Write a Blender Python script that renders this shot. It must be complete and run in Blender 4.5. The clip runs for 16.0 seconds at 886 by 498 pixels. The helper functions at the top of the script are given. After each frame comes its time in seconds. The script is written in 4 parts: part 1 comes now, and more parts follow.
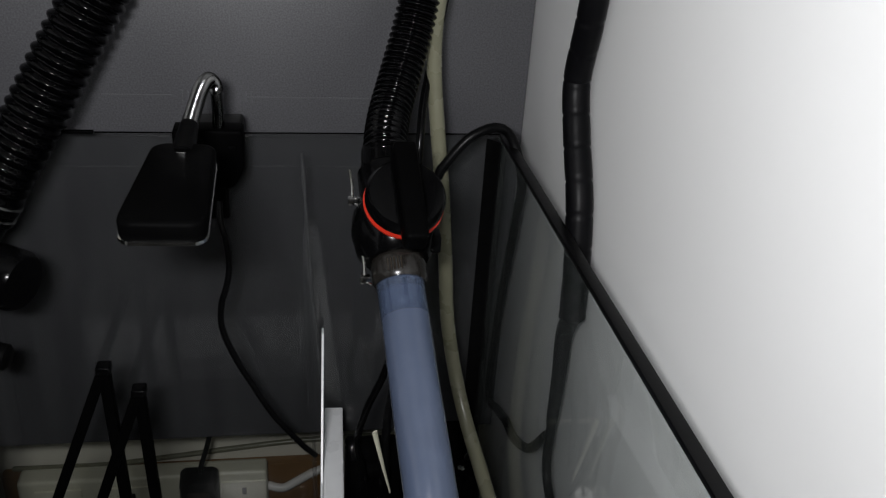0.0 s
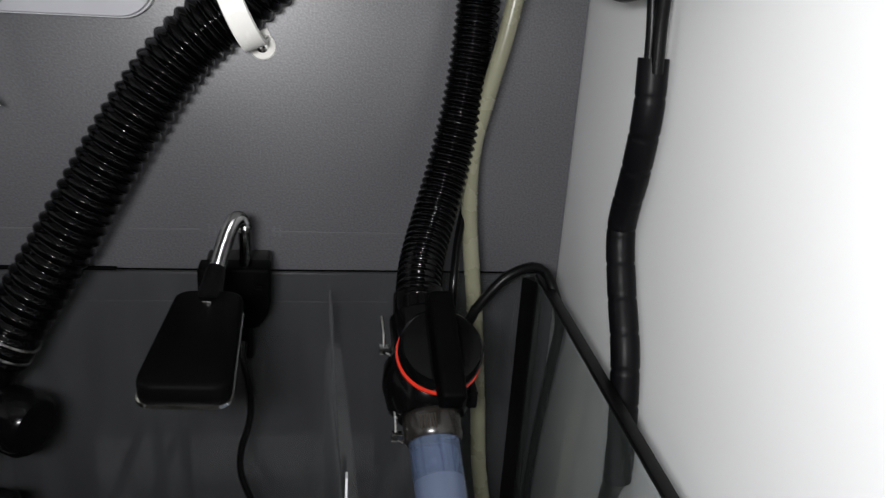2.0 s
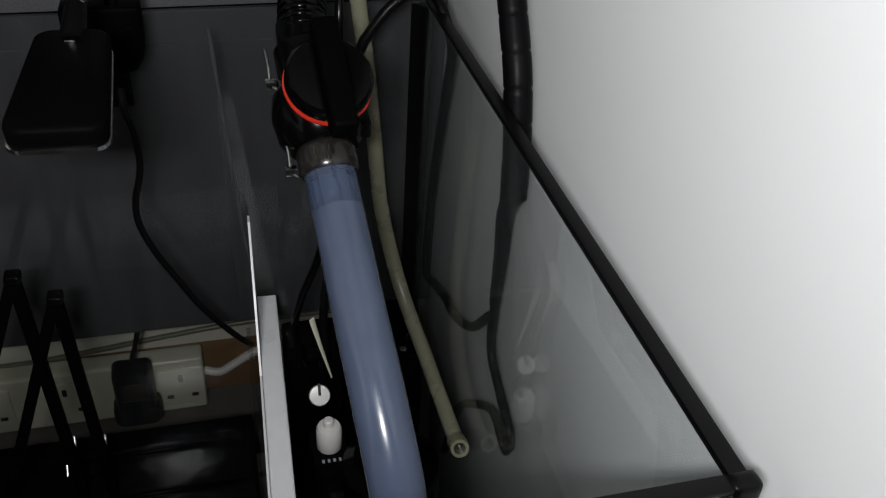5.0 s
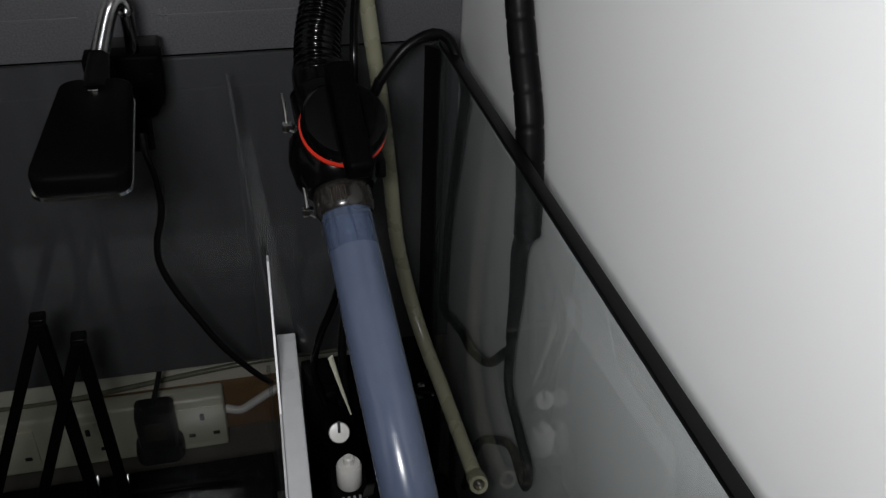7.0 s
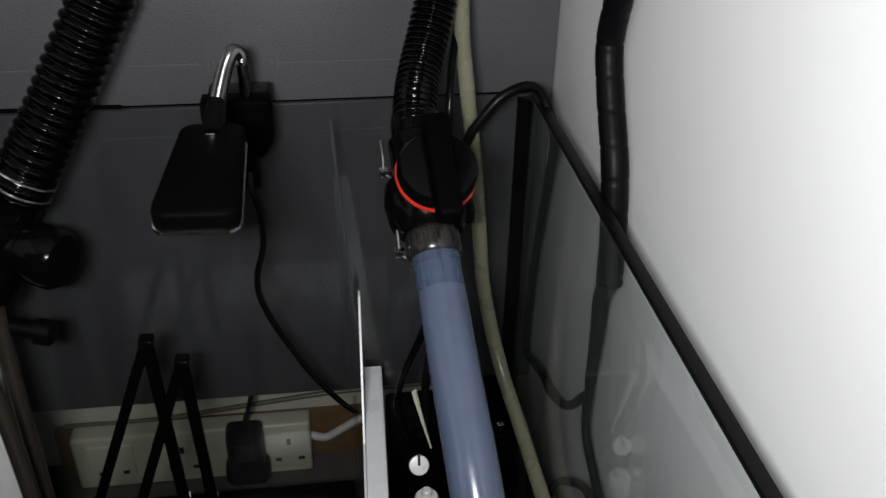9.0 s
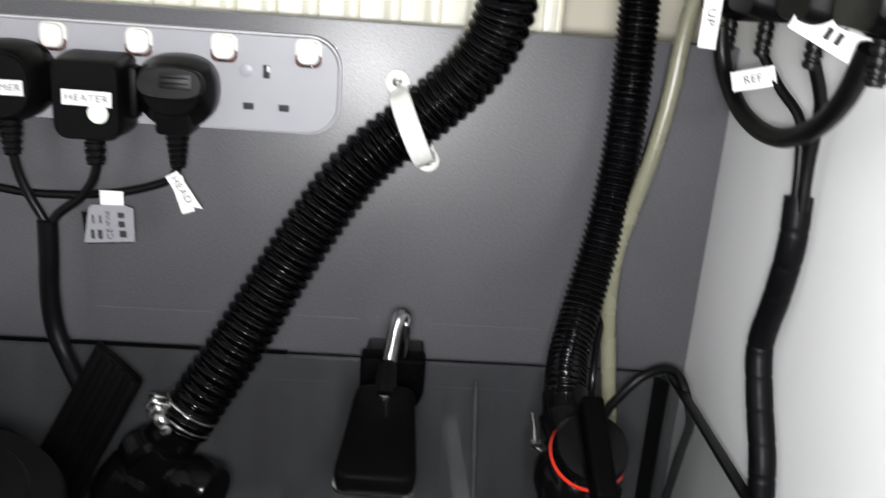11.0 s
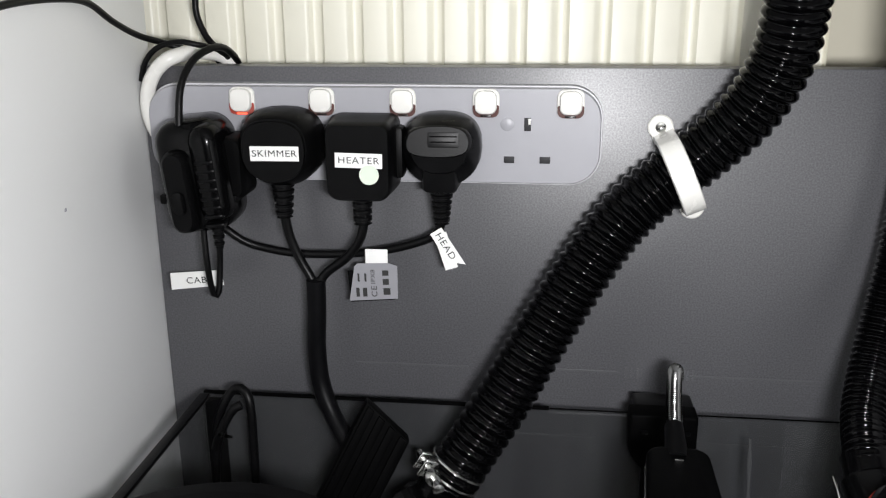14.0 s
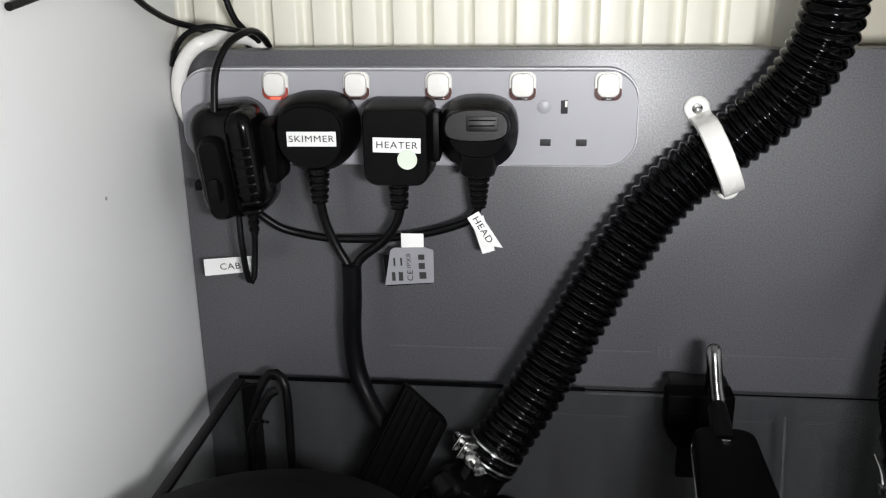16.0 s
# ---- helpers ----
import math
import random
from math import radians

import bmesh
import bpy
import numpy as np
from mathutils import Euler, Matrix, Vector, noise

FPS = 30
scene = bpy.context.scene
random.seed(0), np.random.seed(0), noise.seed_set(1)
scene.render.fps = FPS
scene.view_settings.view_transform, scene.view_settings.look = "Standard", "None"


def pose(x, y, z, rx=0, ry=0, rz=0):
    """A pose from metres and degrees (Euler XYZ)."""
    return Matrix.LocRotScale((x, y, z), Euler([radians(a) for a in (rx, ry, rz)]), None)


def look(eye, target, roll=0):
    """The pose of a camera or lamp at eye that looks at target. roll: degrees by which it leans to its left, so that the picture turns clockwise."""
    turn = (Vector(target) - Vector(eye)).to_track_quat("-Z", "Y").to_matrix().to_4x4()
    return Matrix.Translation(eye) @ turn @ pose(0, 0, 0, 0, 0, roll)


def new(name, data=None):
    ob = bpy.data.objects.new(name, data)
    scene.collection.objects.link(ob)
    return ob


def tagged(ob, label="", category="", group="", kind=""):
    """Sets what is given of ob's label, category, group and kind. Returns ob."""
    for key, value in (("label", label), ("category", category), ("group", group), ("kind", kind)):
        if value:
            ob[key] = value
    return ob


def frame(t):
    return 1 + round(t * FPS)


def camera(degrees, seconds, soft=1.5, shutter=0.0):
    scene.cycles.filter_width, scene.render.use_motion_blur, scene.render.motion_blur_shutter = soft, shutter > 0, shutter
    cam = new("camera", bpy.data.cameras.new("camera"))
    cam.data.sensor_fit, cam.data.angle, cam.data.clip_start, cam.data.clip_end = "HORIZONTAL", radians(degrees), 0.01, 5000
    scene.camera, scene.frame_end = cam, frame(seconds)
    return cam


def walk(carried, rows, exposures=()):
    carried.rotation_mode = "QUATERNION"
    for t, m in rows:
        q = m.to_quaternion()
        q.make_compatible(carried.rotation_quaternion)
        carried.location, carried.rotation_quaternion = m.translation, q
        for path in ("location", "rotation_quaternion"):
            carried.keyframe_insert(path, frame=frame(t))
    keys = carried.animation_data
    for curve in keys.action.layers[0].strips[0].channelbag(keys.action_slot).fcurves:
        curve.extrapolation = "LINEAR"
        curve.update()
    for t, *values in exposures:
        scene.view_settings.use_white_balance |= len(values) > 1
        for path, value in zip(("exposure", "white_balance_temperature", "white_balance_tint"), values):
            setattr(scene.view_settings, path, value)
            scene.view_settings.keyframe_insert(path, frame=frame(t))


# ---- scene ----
cam = camera(52.3, 16.0, soft=1.2, shutter=0.5)
PATH = [
    (0, (0.155, -0.584, 0.647), (0.467, 1.161, -0.278), 3.9),
    (0.5, (0.158, -0.584, 0.648), (0.423, 1.171, -0.273), 3.2),
    (1, (0.156, -0.58, 0.652), (0.337, 1.222, -0.196), 2.0),
    (1.5, (0.148, -0.563, 0.675), (0.32, 1.285, -0.07), 1.7),
    (2, (0.149, -0.548, 0.662), (0.423, 1.291, -0.075), 3.9),
    (2.5, (0.162, -0.536, 0.657), (0.479, 1.283, -0.111), 3.7),
    (3, (0.157, -0.538, 0.656), (0.568, 1.257, -0.129), 4.1),
    (3.5, (0.151, -0.541, 0.651), (0.606, 1.206, -0.21), 4.0),
    (4, (0.154, -0.546, 0.648), (0.619, 1.125, -0.349), 3.9),
    (4.5, (0.154, -0.544, 0.644), (0.63, 1.028, -0.496), 4.3),
    (4.7, (0.155, -0.546, 0.645), (0.622, 0.988, -0.551), 4.5),
    (6.8, (0.157, -0.551, 0.651), (0.594, 1.030, -0.497), 2.4),
    (7, (0.157, -0.552, 0.652), (0.579, 1.038, -0.485), 2.3),
    (7.5, (0.156, -0.554, 0.656), (0.544, 1.063, -0.455), 2.0),
    (8, (0.156, -0.558, 0.659), (0.506, 1.082, -0.43), 1.6),
    (8.2, (0.156, -0.560, 0.660), (0.491, 1.085, -0.425), 1.5),
    (10.3, (0.133, -0.575, 0.691), (0.21, 1.19, -0.248), 1.5),
    (10.5, (0.125, -0.575, 0.695), (0.241, 1.26, -0.095), 3.3),
    (11, (0.098, -0.582, 0.706), (0.201, 1.309, 0.064), 4.3),
    (11.5, (0.046, -0.584, 0.744), (-0.055, 1.316, 0.127), 0.7),
    (12, (0.014, -0.585, 0.747), (-0.141, 1.322, 0.166), -0.5),
    (12.5, (0.026, -0.577, 0.724), (-0.118, 1.328, 0.134), 0.0),
    (13, (0.021, -0.571, 0.717), (-0.143, 1.331, 0.119), 0.0),
    (13.5, (0.023, -0.568, 0.713), (-0.175, 1.333, 0.125), -0.2),
    (14, (0.026, -0.568, 0.712), (-0.206, 1.33, 0.126), -0.4),
    (14.5, (0.024, -0.57, 0.71), (-0.223, 1.329, 0.132), -0.5),
    (15, (0.022, -0.571, 0.709), (-0.239, 1.326, 0.131), -0.6),
    (15.5, (0.009, -0.572, 0.709), (-0.231, 1.324, 0.12), -0.7),
    (16, (-0.005, -0.57, 0.717), (-0.208, 1.315, 0.08), -0.8),
]
EXPOSURES = [(0, -0.25), (1, -0.2), (1.5, -0.1), (2, 0.2), (2.5, 0.05), (3.5, -0.25), (4.5, -0.3), (7, -0.55), (8, -0.35), (10.3, 0.47), (11, 0.68), (11.5, 0.5), (12, 0.15), (12.5, 0.1), (13, 0.35), (14.5, 0.45), (16, 0.4)]
walk(cam, [(t, look(eye, target, roll)) for t, eye, target, roll in PATH], EXPOSURES)

# ---- world, lights, exposure ----
world = bpy.data.worlds.new("world")
scene.world = world
world.use_nodes = True
world.node_tree.nodes["Background"].inputs[0].default_value = (0.8, 0.9, 1.0, 1)
world.node_tree.nodes["Background"].inputs[1].default_value = 0.01
# the torch of the hand-held phone, fixed mid-sway and widened to soften its shadows
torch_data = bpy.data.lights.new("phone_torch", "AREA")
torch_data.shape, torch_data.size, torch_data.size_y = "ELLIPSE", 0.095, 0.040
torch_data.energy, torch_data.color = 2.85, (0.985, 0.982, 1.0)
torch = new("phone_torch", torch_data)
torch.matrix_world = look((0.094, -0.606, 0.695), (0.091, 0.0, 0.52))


# ---- materials ----
def nodes_of(name):
    m = bpy.data.materials.new(name)
    m.use_nodes = True
    t = m.node_tree
    return m, t, t.nodes["Principled BSDF"]


def mat(name, col, rough=0.5, metal=0.0, vary=0.15, scale=60.0, bump=0.0, bscale=400.0, spec=0.5, rvary=0.1, coat=0.0, col2=None, ior=1.5):
    """Plain material with two scales of variation in colour, roughness and relief."""
    m, t, b = nodes_of(name)
    co = t.nodes.new("ShaderNodeTexCoord")
    n1 = t.nodes.new("ShaderNodeTexNoise")
    n1.inputs["Scale"].default_value, n1.inputs["Detail"].default_value = scale, 6
    n2 = t.nodes.new("ShaderNodeTexNoise")
    n2.inputs["Scale"].default_value, n2.inputs["Detail"].default_value = bscale, 3
    for n in (n1, n2):
        t.links.new(co.outputs["Object"], n.inputs["Vector"])
    mix = t.nodes.new("ShaderNodeMix")
    mix.data_type = "RGBA"
    lo = [c * (1 - vary) for c in col]
    hi = list(col2) if col2 else [min(1, c * (1 + vary)) for c in col]
    mix.inputs["A"].default_value, mix.inputs["B"].default_value = (*lo, 1), (*hi, 1)
    t.links.new(n1.outputs["Fac"], mix.inputs["Factor"])
    t.links.new(mix.outputs["Result"], b.inputs["Base Color"])
    mr = t.nodes.new("ShaderNodeMapRange")
    mr.inputs["To Min"].default_value, mr.inputs["To Max"].default_value = max(0.02, rough - rvary), min(1, rough + rvary)
    t.links.new(n1.outputs["Fac"], mr.inputs["Value"])
    t.links.new(mr.outputs["Result"], b.inputs["Roughness"])
    b.inputs["Metallic"].default_value = metal
    b.inputs["Specular IOR Level"].default_value = spec
    b.inputs["Coat Weight"].default_value = coat
    b.inputs["IOR"].default_value = ior
    if bump:
        bp = t.nodes.new("ShaderNodeBump")
        bp.inputs["Strength"].default_value, bp.inputs["Distance"].default_value = bump, 0.001
        t.links.new(n2.outputs["Fac"], bp.inputs["Height"])
        t.links.new(bp.outputs["Normal"], b.inputs["Normal"])
    return m


def glass(name, tint, rough=0.01, haze=0.0, hazecol=(0.6, 0.65, 0.62), mottle=0.75):
    """Thin clear pane: tinted see-through with a Fresnel gloss and a little dried film."""
    m, t, b = nodes_of(name)
    t.nodes.remove(b)
    tr = t.nodes.new("ShaderNodeBsdfTransparent")
    tr.inputs[0].default_value = (*tint, 1)
    df = t.nodes.new("ShaderNodeBsdfDiffuse")
    df.inputs[0].default_value = (*hazecol, 1)
    gl = t.nodes.new("ShaderNodeBsdfGlossy")
    gl.inputs["Roughness"].default_value = rough
    # gloss by angle: 0.04 face on, rising steeply towards grazing
    lw = t.nodes.new("ShaderNodeLayerWeight")
    lw.inputs["Blend"].default_value = 0.5
    pw = t.nodes.new("ShaderNodeMath")
    pw.operation, pw.inputs[1].default_value = "POWER", 5.0
    t.links.new(lw.outputs["Facing"], pw.inputs[0])
    fr = t.nodes.new("ShaderNodeMath")
    fr.operation, fr.inputs[1].default_value, fr.inputs[2].default_value = "MULTIPLY_ADD", 0.9, 0.04
    t.links.new(pw.outputs[0], fr.inputs[0])
    co = t.nodes.new("ShaderNodeTexCoord")
    mp = t.nodes.new("ShaderNodeMapping")
    mp.inputs["Scale"].default_value = (60, 60, 9)
    nz = t.nodes.new("ShaderNodeTexNoise")
    nz.inputs["Scale"].default_value, nz.inputs["Detail"].default_value = 1.0, 7
    t.links.new(co.outputs["Object"], mp.inputs["Vector"])
    t.links.new(mp.outputs["Vector"], nz.inputs["Vector"])
    mr = t.nodes.new("ShaderNodeMapRange")
    mr.inputs["From Min"].default_value, mr.inputs["From Max"].default_value = 0.35, 0.75
    mr.inputs["To Min"].default_value, mr.inputs["To Max"].default_value = haze * (1 - mottle), haze * (1 + mottle)
    t.links.new(nz.outputs["Fac"], mr.inputs["Value"])
    m1 = t.nodes.new("ShaderNodeMixShader")
    t.links.new(mr.outputs["Result"], m1.inputs["Fac"])
    t.links.new(tr.outputs[0], m1.inputs[1])
    t.links.new(df.outputs[0], m1.inputs[2])
    m2 = t.nodes.new("ShaderNodeMixShader")
    t.links.new(fr.outputs[0], m2.inputs["Fac"])
    t.links.new(m1.outputs[0], m2.inputs[1])
    t.links.new(gl.outputs[0], m2.inputs[2])
    t.links.new(m2.outputs[0], t.nodes["Material Output"].inputs["Surface"])
    return m


def glow(name, col, strength):
    m, t, b = nodes_of(name)
    b.inputs["Base Color"].default_value = (*col, 1)
    b.inputs["Emission Color"].default_value = (*col, 1)
    b.inputs["Emission Strength"].default_value = strength
    return m


def speckled(name, col, rough):
    """Grey melamine board: fine pearl speckle, faint cloudiness, orange-peel relief."""
    m, t, b = nodes_of(name)
    co = t.nodes.new("ShaderNodeTexCoord")
    fine = t.nodes.new("ShaderNodeTexNoise")
    fine.inputs["Scale"].default_value, fine.inputs["Detail"].default_value = 900, 2
    big = t.nodes.new("ShaderNodeTexNoise")
    big.inputs["Scale"].default_value, big.inputs["Detail"].default_value = 9, 6
    for n in (fine, big):
        t.links.new(co.outputs["Object"], n.inputs["Vector"])
    r = t.nodes.new("ShaderNodeValToRGB")
    r.color_ramp.elements[0].position, r.color_ramp.elements[1].position = 0.36, 0.70
    r.color_ramp.elements[0].color = (*[c * 0.92 for c in col], 1)
    r.color_ramp.elements[1].color = (*[c * 1.16 for c in col], 1)
    t.links.new(fine.outputs["Fac"], r.inputs["Fac"])
    mx = t.nodes.new("ShaderNodeMix")
    mx.data_type, mx.blend_type = "RGBA", "MULTIPLY"
    mx.inputs["Factor"].default_value = 1.0
    r2 = t.nodes.new("ShaderNodeValToRGB")
    r2.color_ramp.elements[0].color, r2.color_ramp.elements[1].color = (0.86, 0.86, 0.87, 1), (1.1, 1.1, 1.1, 1)
    t.links.new(big.outputs["Fac"], r2.inputs["Fac"])
    t.links.new(r.outputs["Color"], mx.inputs["A"])
    t.links.new(r2.outputs["Color"], mx.inputs["B"])
    t.links.new(mx.outputs["Result"], b.inputs["Base Color"])
    mr = t.nodes.new("ShaderNodeMapRange")
    mr.inputs["To Min"].default_value, mr.inputs["To Max"].default_value = rough - 0.06, rough + 0.08
    t.links.new(big.outputs["Fac"], mr.inputs["Value"])
    t.links.new(mr.outputs["Result"], b.inputs["Roughness"])
    fl = t.nodes.new("ShaderNodeMapRange")
    fl.inputs["From Min"].default_value, fl.inputs["From Max"].default_value = 0.34, 0.68
    fl.inputs["To Min"].default_value, fl.inputs["To Max"].default_value = 0.58, 0.92
    t.links.new(fine.outputs["Fac"], fl.inputs["Value"])
    t.links.new(fl.outputs["Result"], b.inputs["Specular IOR Level"])
    bp = t.nodes.new("ShaderNodeBump")
    bp.inputs["Strength"].default_value, bp.inputs["Distance"].default_value = 0.025, 0.0003
    t.links.new(fine.outputs["Fac"], bp.inputs["Height"])
    t.links.new(bp.outputs["Normal"], b.inputs["Normal"])
    return m


GREY = speckled("grey_melamine", (0.072, 0.072, 0.078), 0.38)
WHITE = mat("white_melamine", (0.78, 0.785, 0.78), 0.45, vary=0.025, scale=5, bump=0.06, bscale=300)
SOCKET = mat("grey_plastic", (0.34, 0.34, 0.365), 0.38, vary=0.05, scale=40, bump=0.05, bscale=900)
SOCKET_EDGE = mat("pale_grey_plastic", (0.55, 0.55, 0.57), 0.35, vary=0.05)
WHITE_PLASTIC = mat("white_plastic", (0.78, 0.77, 0.73), 0.25, vary=0.04, scale=80, bump=0.03)
BLACK_GLOSS = mat("glossy_black_plastic", (0.0018, 0.0018, 0.002), 0.16, vary=0.3, scale=90, bump=0.03, bscale=300, rvary=0.04, spec=0.26, ior=1.33)
BLACK_HOSE = mat("corrugated_black_hose", (0.0008, 0.0008, 0.0010), 0.085, vary=0.3, scale=120, bump=0.01, bscale=500, rvary=0.02, spec=0.5, ior=1.23)
BLACK_MATT = mat("satin_black_plastic", (0.0022, 0.0022, 0.0024), 0.42, vary=0.3, scale=70, bump=0.05, bscale=900, spec=0.18, ior=1.33)
BLACK_SATIN = mat("moulded_black_plastic", (0.0025, 0.0025, 0.0028), 0.3, vary=0.3, scale=60, bump=0.04, bscale=600, spec=0.17, ior=1.33)
OLD_SILICONE = mat("old_grey_silicone", (0.06, 0.062, 0.064), 0.4, vary=0.5, scale=90, bump=0.2, bscale=200)
CREAM_PLASTIC = mat("cream_white_plastic", (0.70, 0.69, 0.54), 0.35, vary=0.12, scale=30, bump=0.05)
BLACK_DULL = mat("dull_black_plastic", (0.0014, 0.0014, 0.0015), 0.5, vary=0.3, scale=70, bump=0.05, bscale=700, spec=0.035, ior=1.33)
RUBBER = mat("black_rubber", (0.0022, 0.0022, 0.0025), 0.36, vary=0.3, scale=120, bump=0.1, bscale=700, spec=0.35, ior=1.33)
SLEEVE = mat("black_spiral_sleeve", (0.0024, 0.0024, 0.003), 0.42, vary=0.3, scale=120, bump=0.06, bscale=500, spec=0.22, ior=1.33)
STEEL = mat("zinc_steel", (0.62, 0.62, 0.6), 0.22, metal=1.0, vary=0.2, scale=150, bump=0.1, bscale=600)
CHROME = mat("chrome", (0.14, 0.14, 0.14), 0.15, metal=1.0, vary=0.1, scale=200)
RED = mat("red_plastic", (0.50, 0.022, 0.008), 0.35, vary=0.08)
PALE_TUBE = mat("yellowed_vinyl_tube", (0.185, 0.183, 0.125), 0.28, vary=0.12, scale=45, bump=0.05)
LABEL = mat("white_label_tape", (0.82, 0.82, 0.8), 0.5, vary=0.03, scale=120)
INK = mat("black_ink", (0.02, 0.02, 0.02), 0.6, vary=0.1)
CREAM = mat("cream_radiator_enamel", (0.82, 0.80, 0.68), 0.40, vary=0.05, scale=25, bump=0.05, bscale=250)
CREAM_WALL = mat("cream_wall_paint", (0.74, 0.70, 0.57), 0.7, vary=0.06, scale=12, bump=0.1, bscale=180)
WOOD = mat("brown_stained_wood", (0.20, 0.105, 0.035), 0.5, vary=0.35, scale=70, bump=0.1)
CARPET = mat("dull_carpet", (0.10, 0.09, 0.075), 0.95, vary=0.3, scale=400, bump=0.6, bscale=900)
ROOM = mat("room_paint", (0.35, 0.34, 0.32), 0.8, vary=0.05, scale=6, bump=0.05)
GLASS = glass("tank_glass", (0.838, 0.842, 0.842), haze=0.009)
# streaky film on the right pane; clearer tint and extra haze paint it brighter
FILMED_BRIGHT = glass("filmed_brightened_glass", (0.945, 0.955, 0.952), haze=0.026, hazecol=(0.55, 0.62, 0.60))
SILICONE = mat("black_silicone", (0.002, 0.002, 0.0022), 0.35, vary=0.3, bump=0.08, spec=0.3, ior=1.33)
GREYTAG = mat("grey_foil_tag", (0.27, 0.27, 0.29), 0.35, vary=0.08, scale=150)
BLUE_TUBE = glass("clear_blue_tube", (0.66, 0.72, 0.84), 0.06, 0.60, (0.085, 0.115, 0.185), 0.12)
MILKY = mat("milky_blue_vinyl", (0.075, 0.096, 0.150), 0.23, vary=0.18, scale=45, bump=0.05, bscale=160, rvary=0.05, coat=0.15)
BLUE_DARK = mat("blue_barb", (0.035, 0.05, 0.11), 0.35, vary=0.15)
SMOKE = mat("smoked_tube", (0.030, 0.025, 0.020), 0.15, vary=0.25, scale=80)
FELT = mat("white_felt", (0.66, 0.67, 0.65), 0.9, vary=0.1, scale=160, bump=0.4, bscale=700)
ACRYLIC = mat("white_acrylic", (0.74, 0.75, 0.76), 0.3, vary=0.08, scale=60, bump=0.05)
UNION = mat("grey_brown_plastic", (0.013, 0.0115, 0.010), 0.25, vary=0.2)
# lighter grey painted for light thrown onto the panel by the tank rim
RIM_GLINT = mat("pale_rim_glint", (0.096, 0.096, 0.102), 0.45, vary=0.35, scale=60)
RECESS = mat("brown_lens", (0.10, 0.05, 0.045), 0.2, vary=0.2)
# copy of the brown lens with the neon's red glow painted into its colour
RECESS_LIT = mat("neon_reddened_lens", (0.34, 0.06, 0.045), 0.2, vary=0.2)
BROW = mat("sheened_black_plastic", (0.004, 0.004, 0.0042), 0.40, vary=0.3, scale=200, bump=0.05, bscale=900, spec=0.30, ior=1.4)
NEON = glow("red_neon", (1.0, 0.10, 0.05), 1.3)
HOLE = mat("dark_slot", (0.01, 0.01, 0.012), 0.6)
GREENISH = mat("pale_green_sticker", (0.66, 0.73, 0.62), 0.5, vary=0.05)


# ---- shapes ----
def link(name, bm, material, parent=None, label="", smooth=True, angle=40):
    bmesh.ops.recalc_face_normals(bm, faces=bm.faces)
    me = bpy.data.meshes.new(name)
    if smooth:
        for f in bm.faces:
            f.smooth = True
        for e in bm.edges:
            if len(e.link_faces) == 2 and e.calc_face_angle(0) > radians(angle):
                e.smooth = False
    bm.to_mesh(me)
    bm.free()
    me.materials.append(material)
    ob = new(name, me)
    if parent:
        ob.parent = parent
    if label:
        ob["label"] = label
    return ob


def part(name, bm, material, parent, label=""):
    return link(name, bm, material, parent, label)


def thing(name, label, category, group="", kind=""):
    return tagged(new(name), label, category, group, kind)


def box(x0, x1, y0, y1, z0, z1, bevel=0.0, segs=2, m=None):
    bm = bmesh.new()
    bmesh.ops.create_cube(bm, size=1)
    for v in bm.verts:
        v.co = Vector((x0 + (v.co.x + 0.5) * (x1 - x0), y0 + (v.co.y + 0.5) * (y1 - y0), z0 + (v.co.z + 0.5) * (z1 - z0)))
    if bevel:
        bmesh.ops.bevel(bm, geom=bm.edges[:], offset=bevel, segments=segs, profile=0.6, affect="EDGES")
    if m:
        bm.transform(m)
    return bm


def rings(loops, close=True, cap=True):
    """A skin over loops of points, each with as many points."""
    bm = bmesh.new()
    vs = [[bm.verts.new(p) for p in lp] for lp in loops]
    n = len(loops[0])
    for a, b in zip(vs, vs[1:]):
        for i in range(n if close else n - 1):
            j = (i + 1) % n
            bm.faces.new((a[i], a[j], b[j], b[i]))
    if cap:
        bm.faces.new(vs[0])
        bm.faces.new(vs[-1][::-1])
    return bm


def rounded(w, h, r, segs=6, rt=None):
    """Outline of a rounded rectangle about the origin, (x, z)."""
    pts = []
    for cx, cz, a0, rr in ((1, 1, 0, rt or r), (-1, 1, 90, rt or r), (-1, -1, 180, r), (1, -1, 270, r)):
        for k in range(segs + 1):
            a = radians(a0 + 90 * k / segs)
            pts.append((cx * (w / 2 - rr) + rr * math.cos(a), cz * (h / 2 - rr) + rr * math.sin(a)))
    return pts


def prism(outline, layers, m=None):
    """Outline (x, z) carried out along -y: layers of (y, scale x, scale z, shift z)."""
    bm = rings([[(x * sx, y, z * sz + dz) for x, z in outline] for y, sx, sz, dz in layers])
    if m:
        bm.transform(m)
    return bm


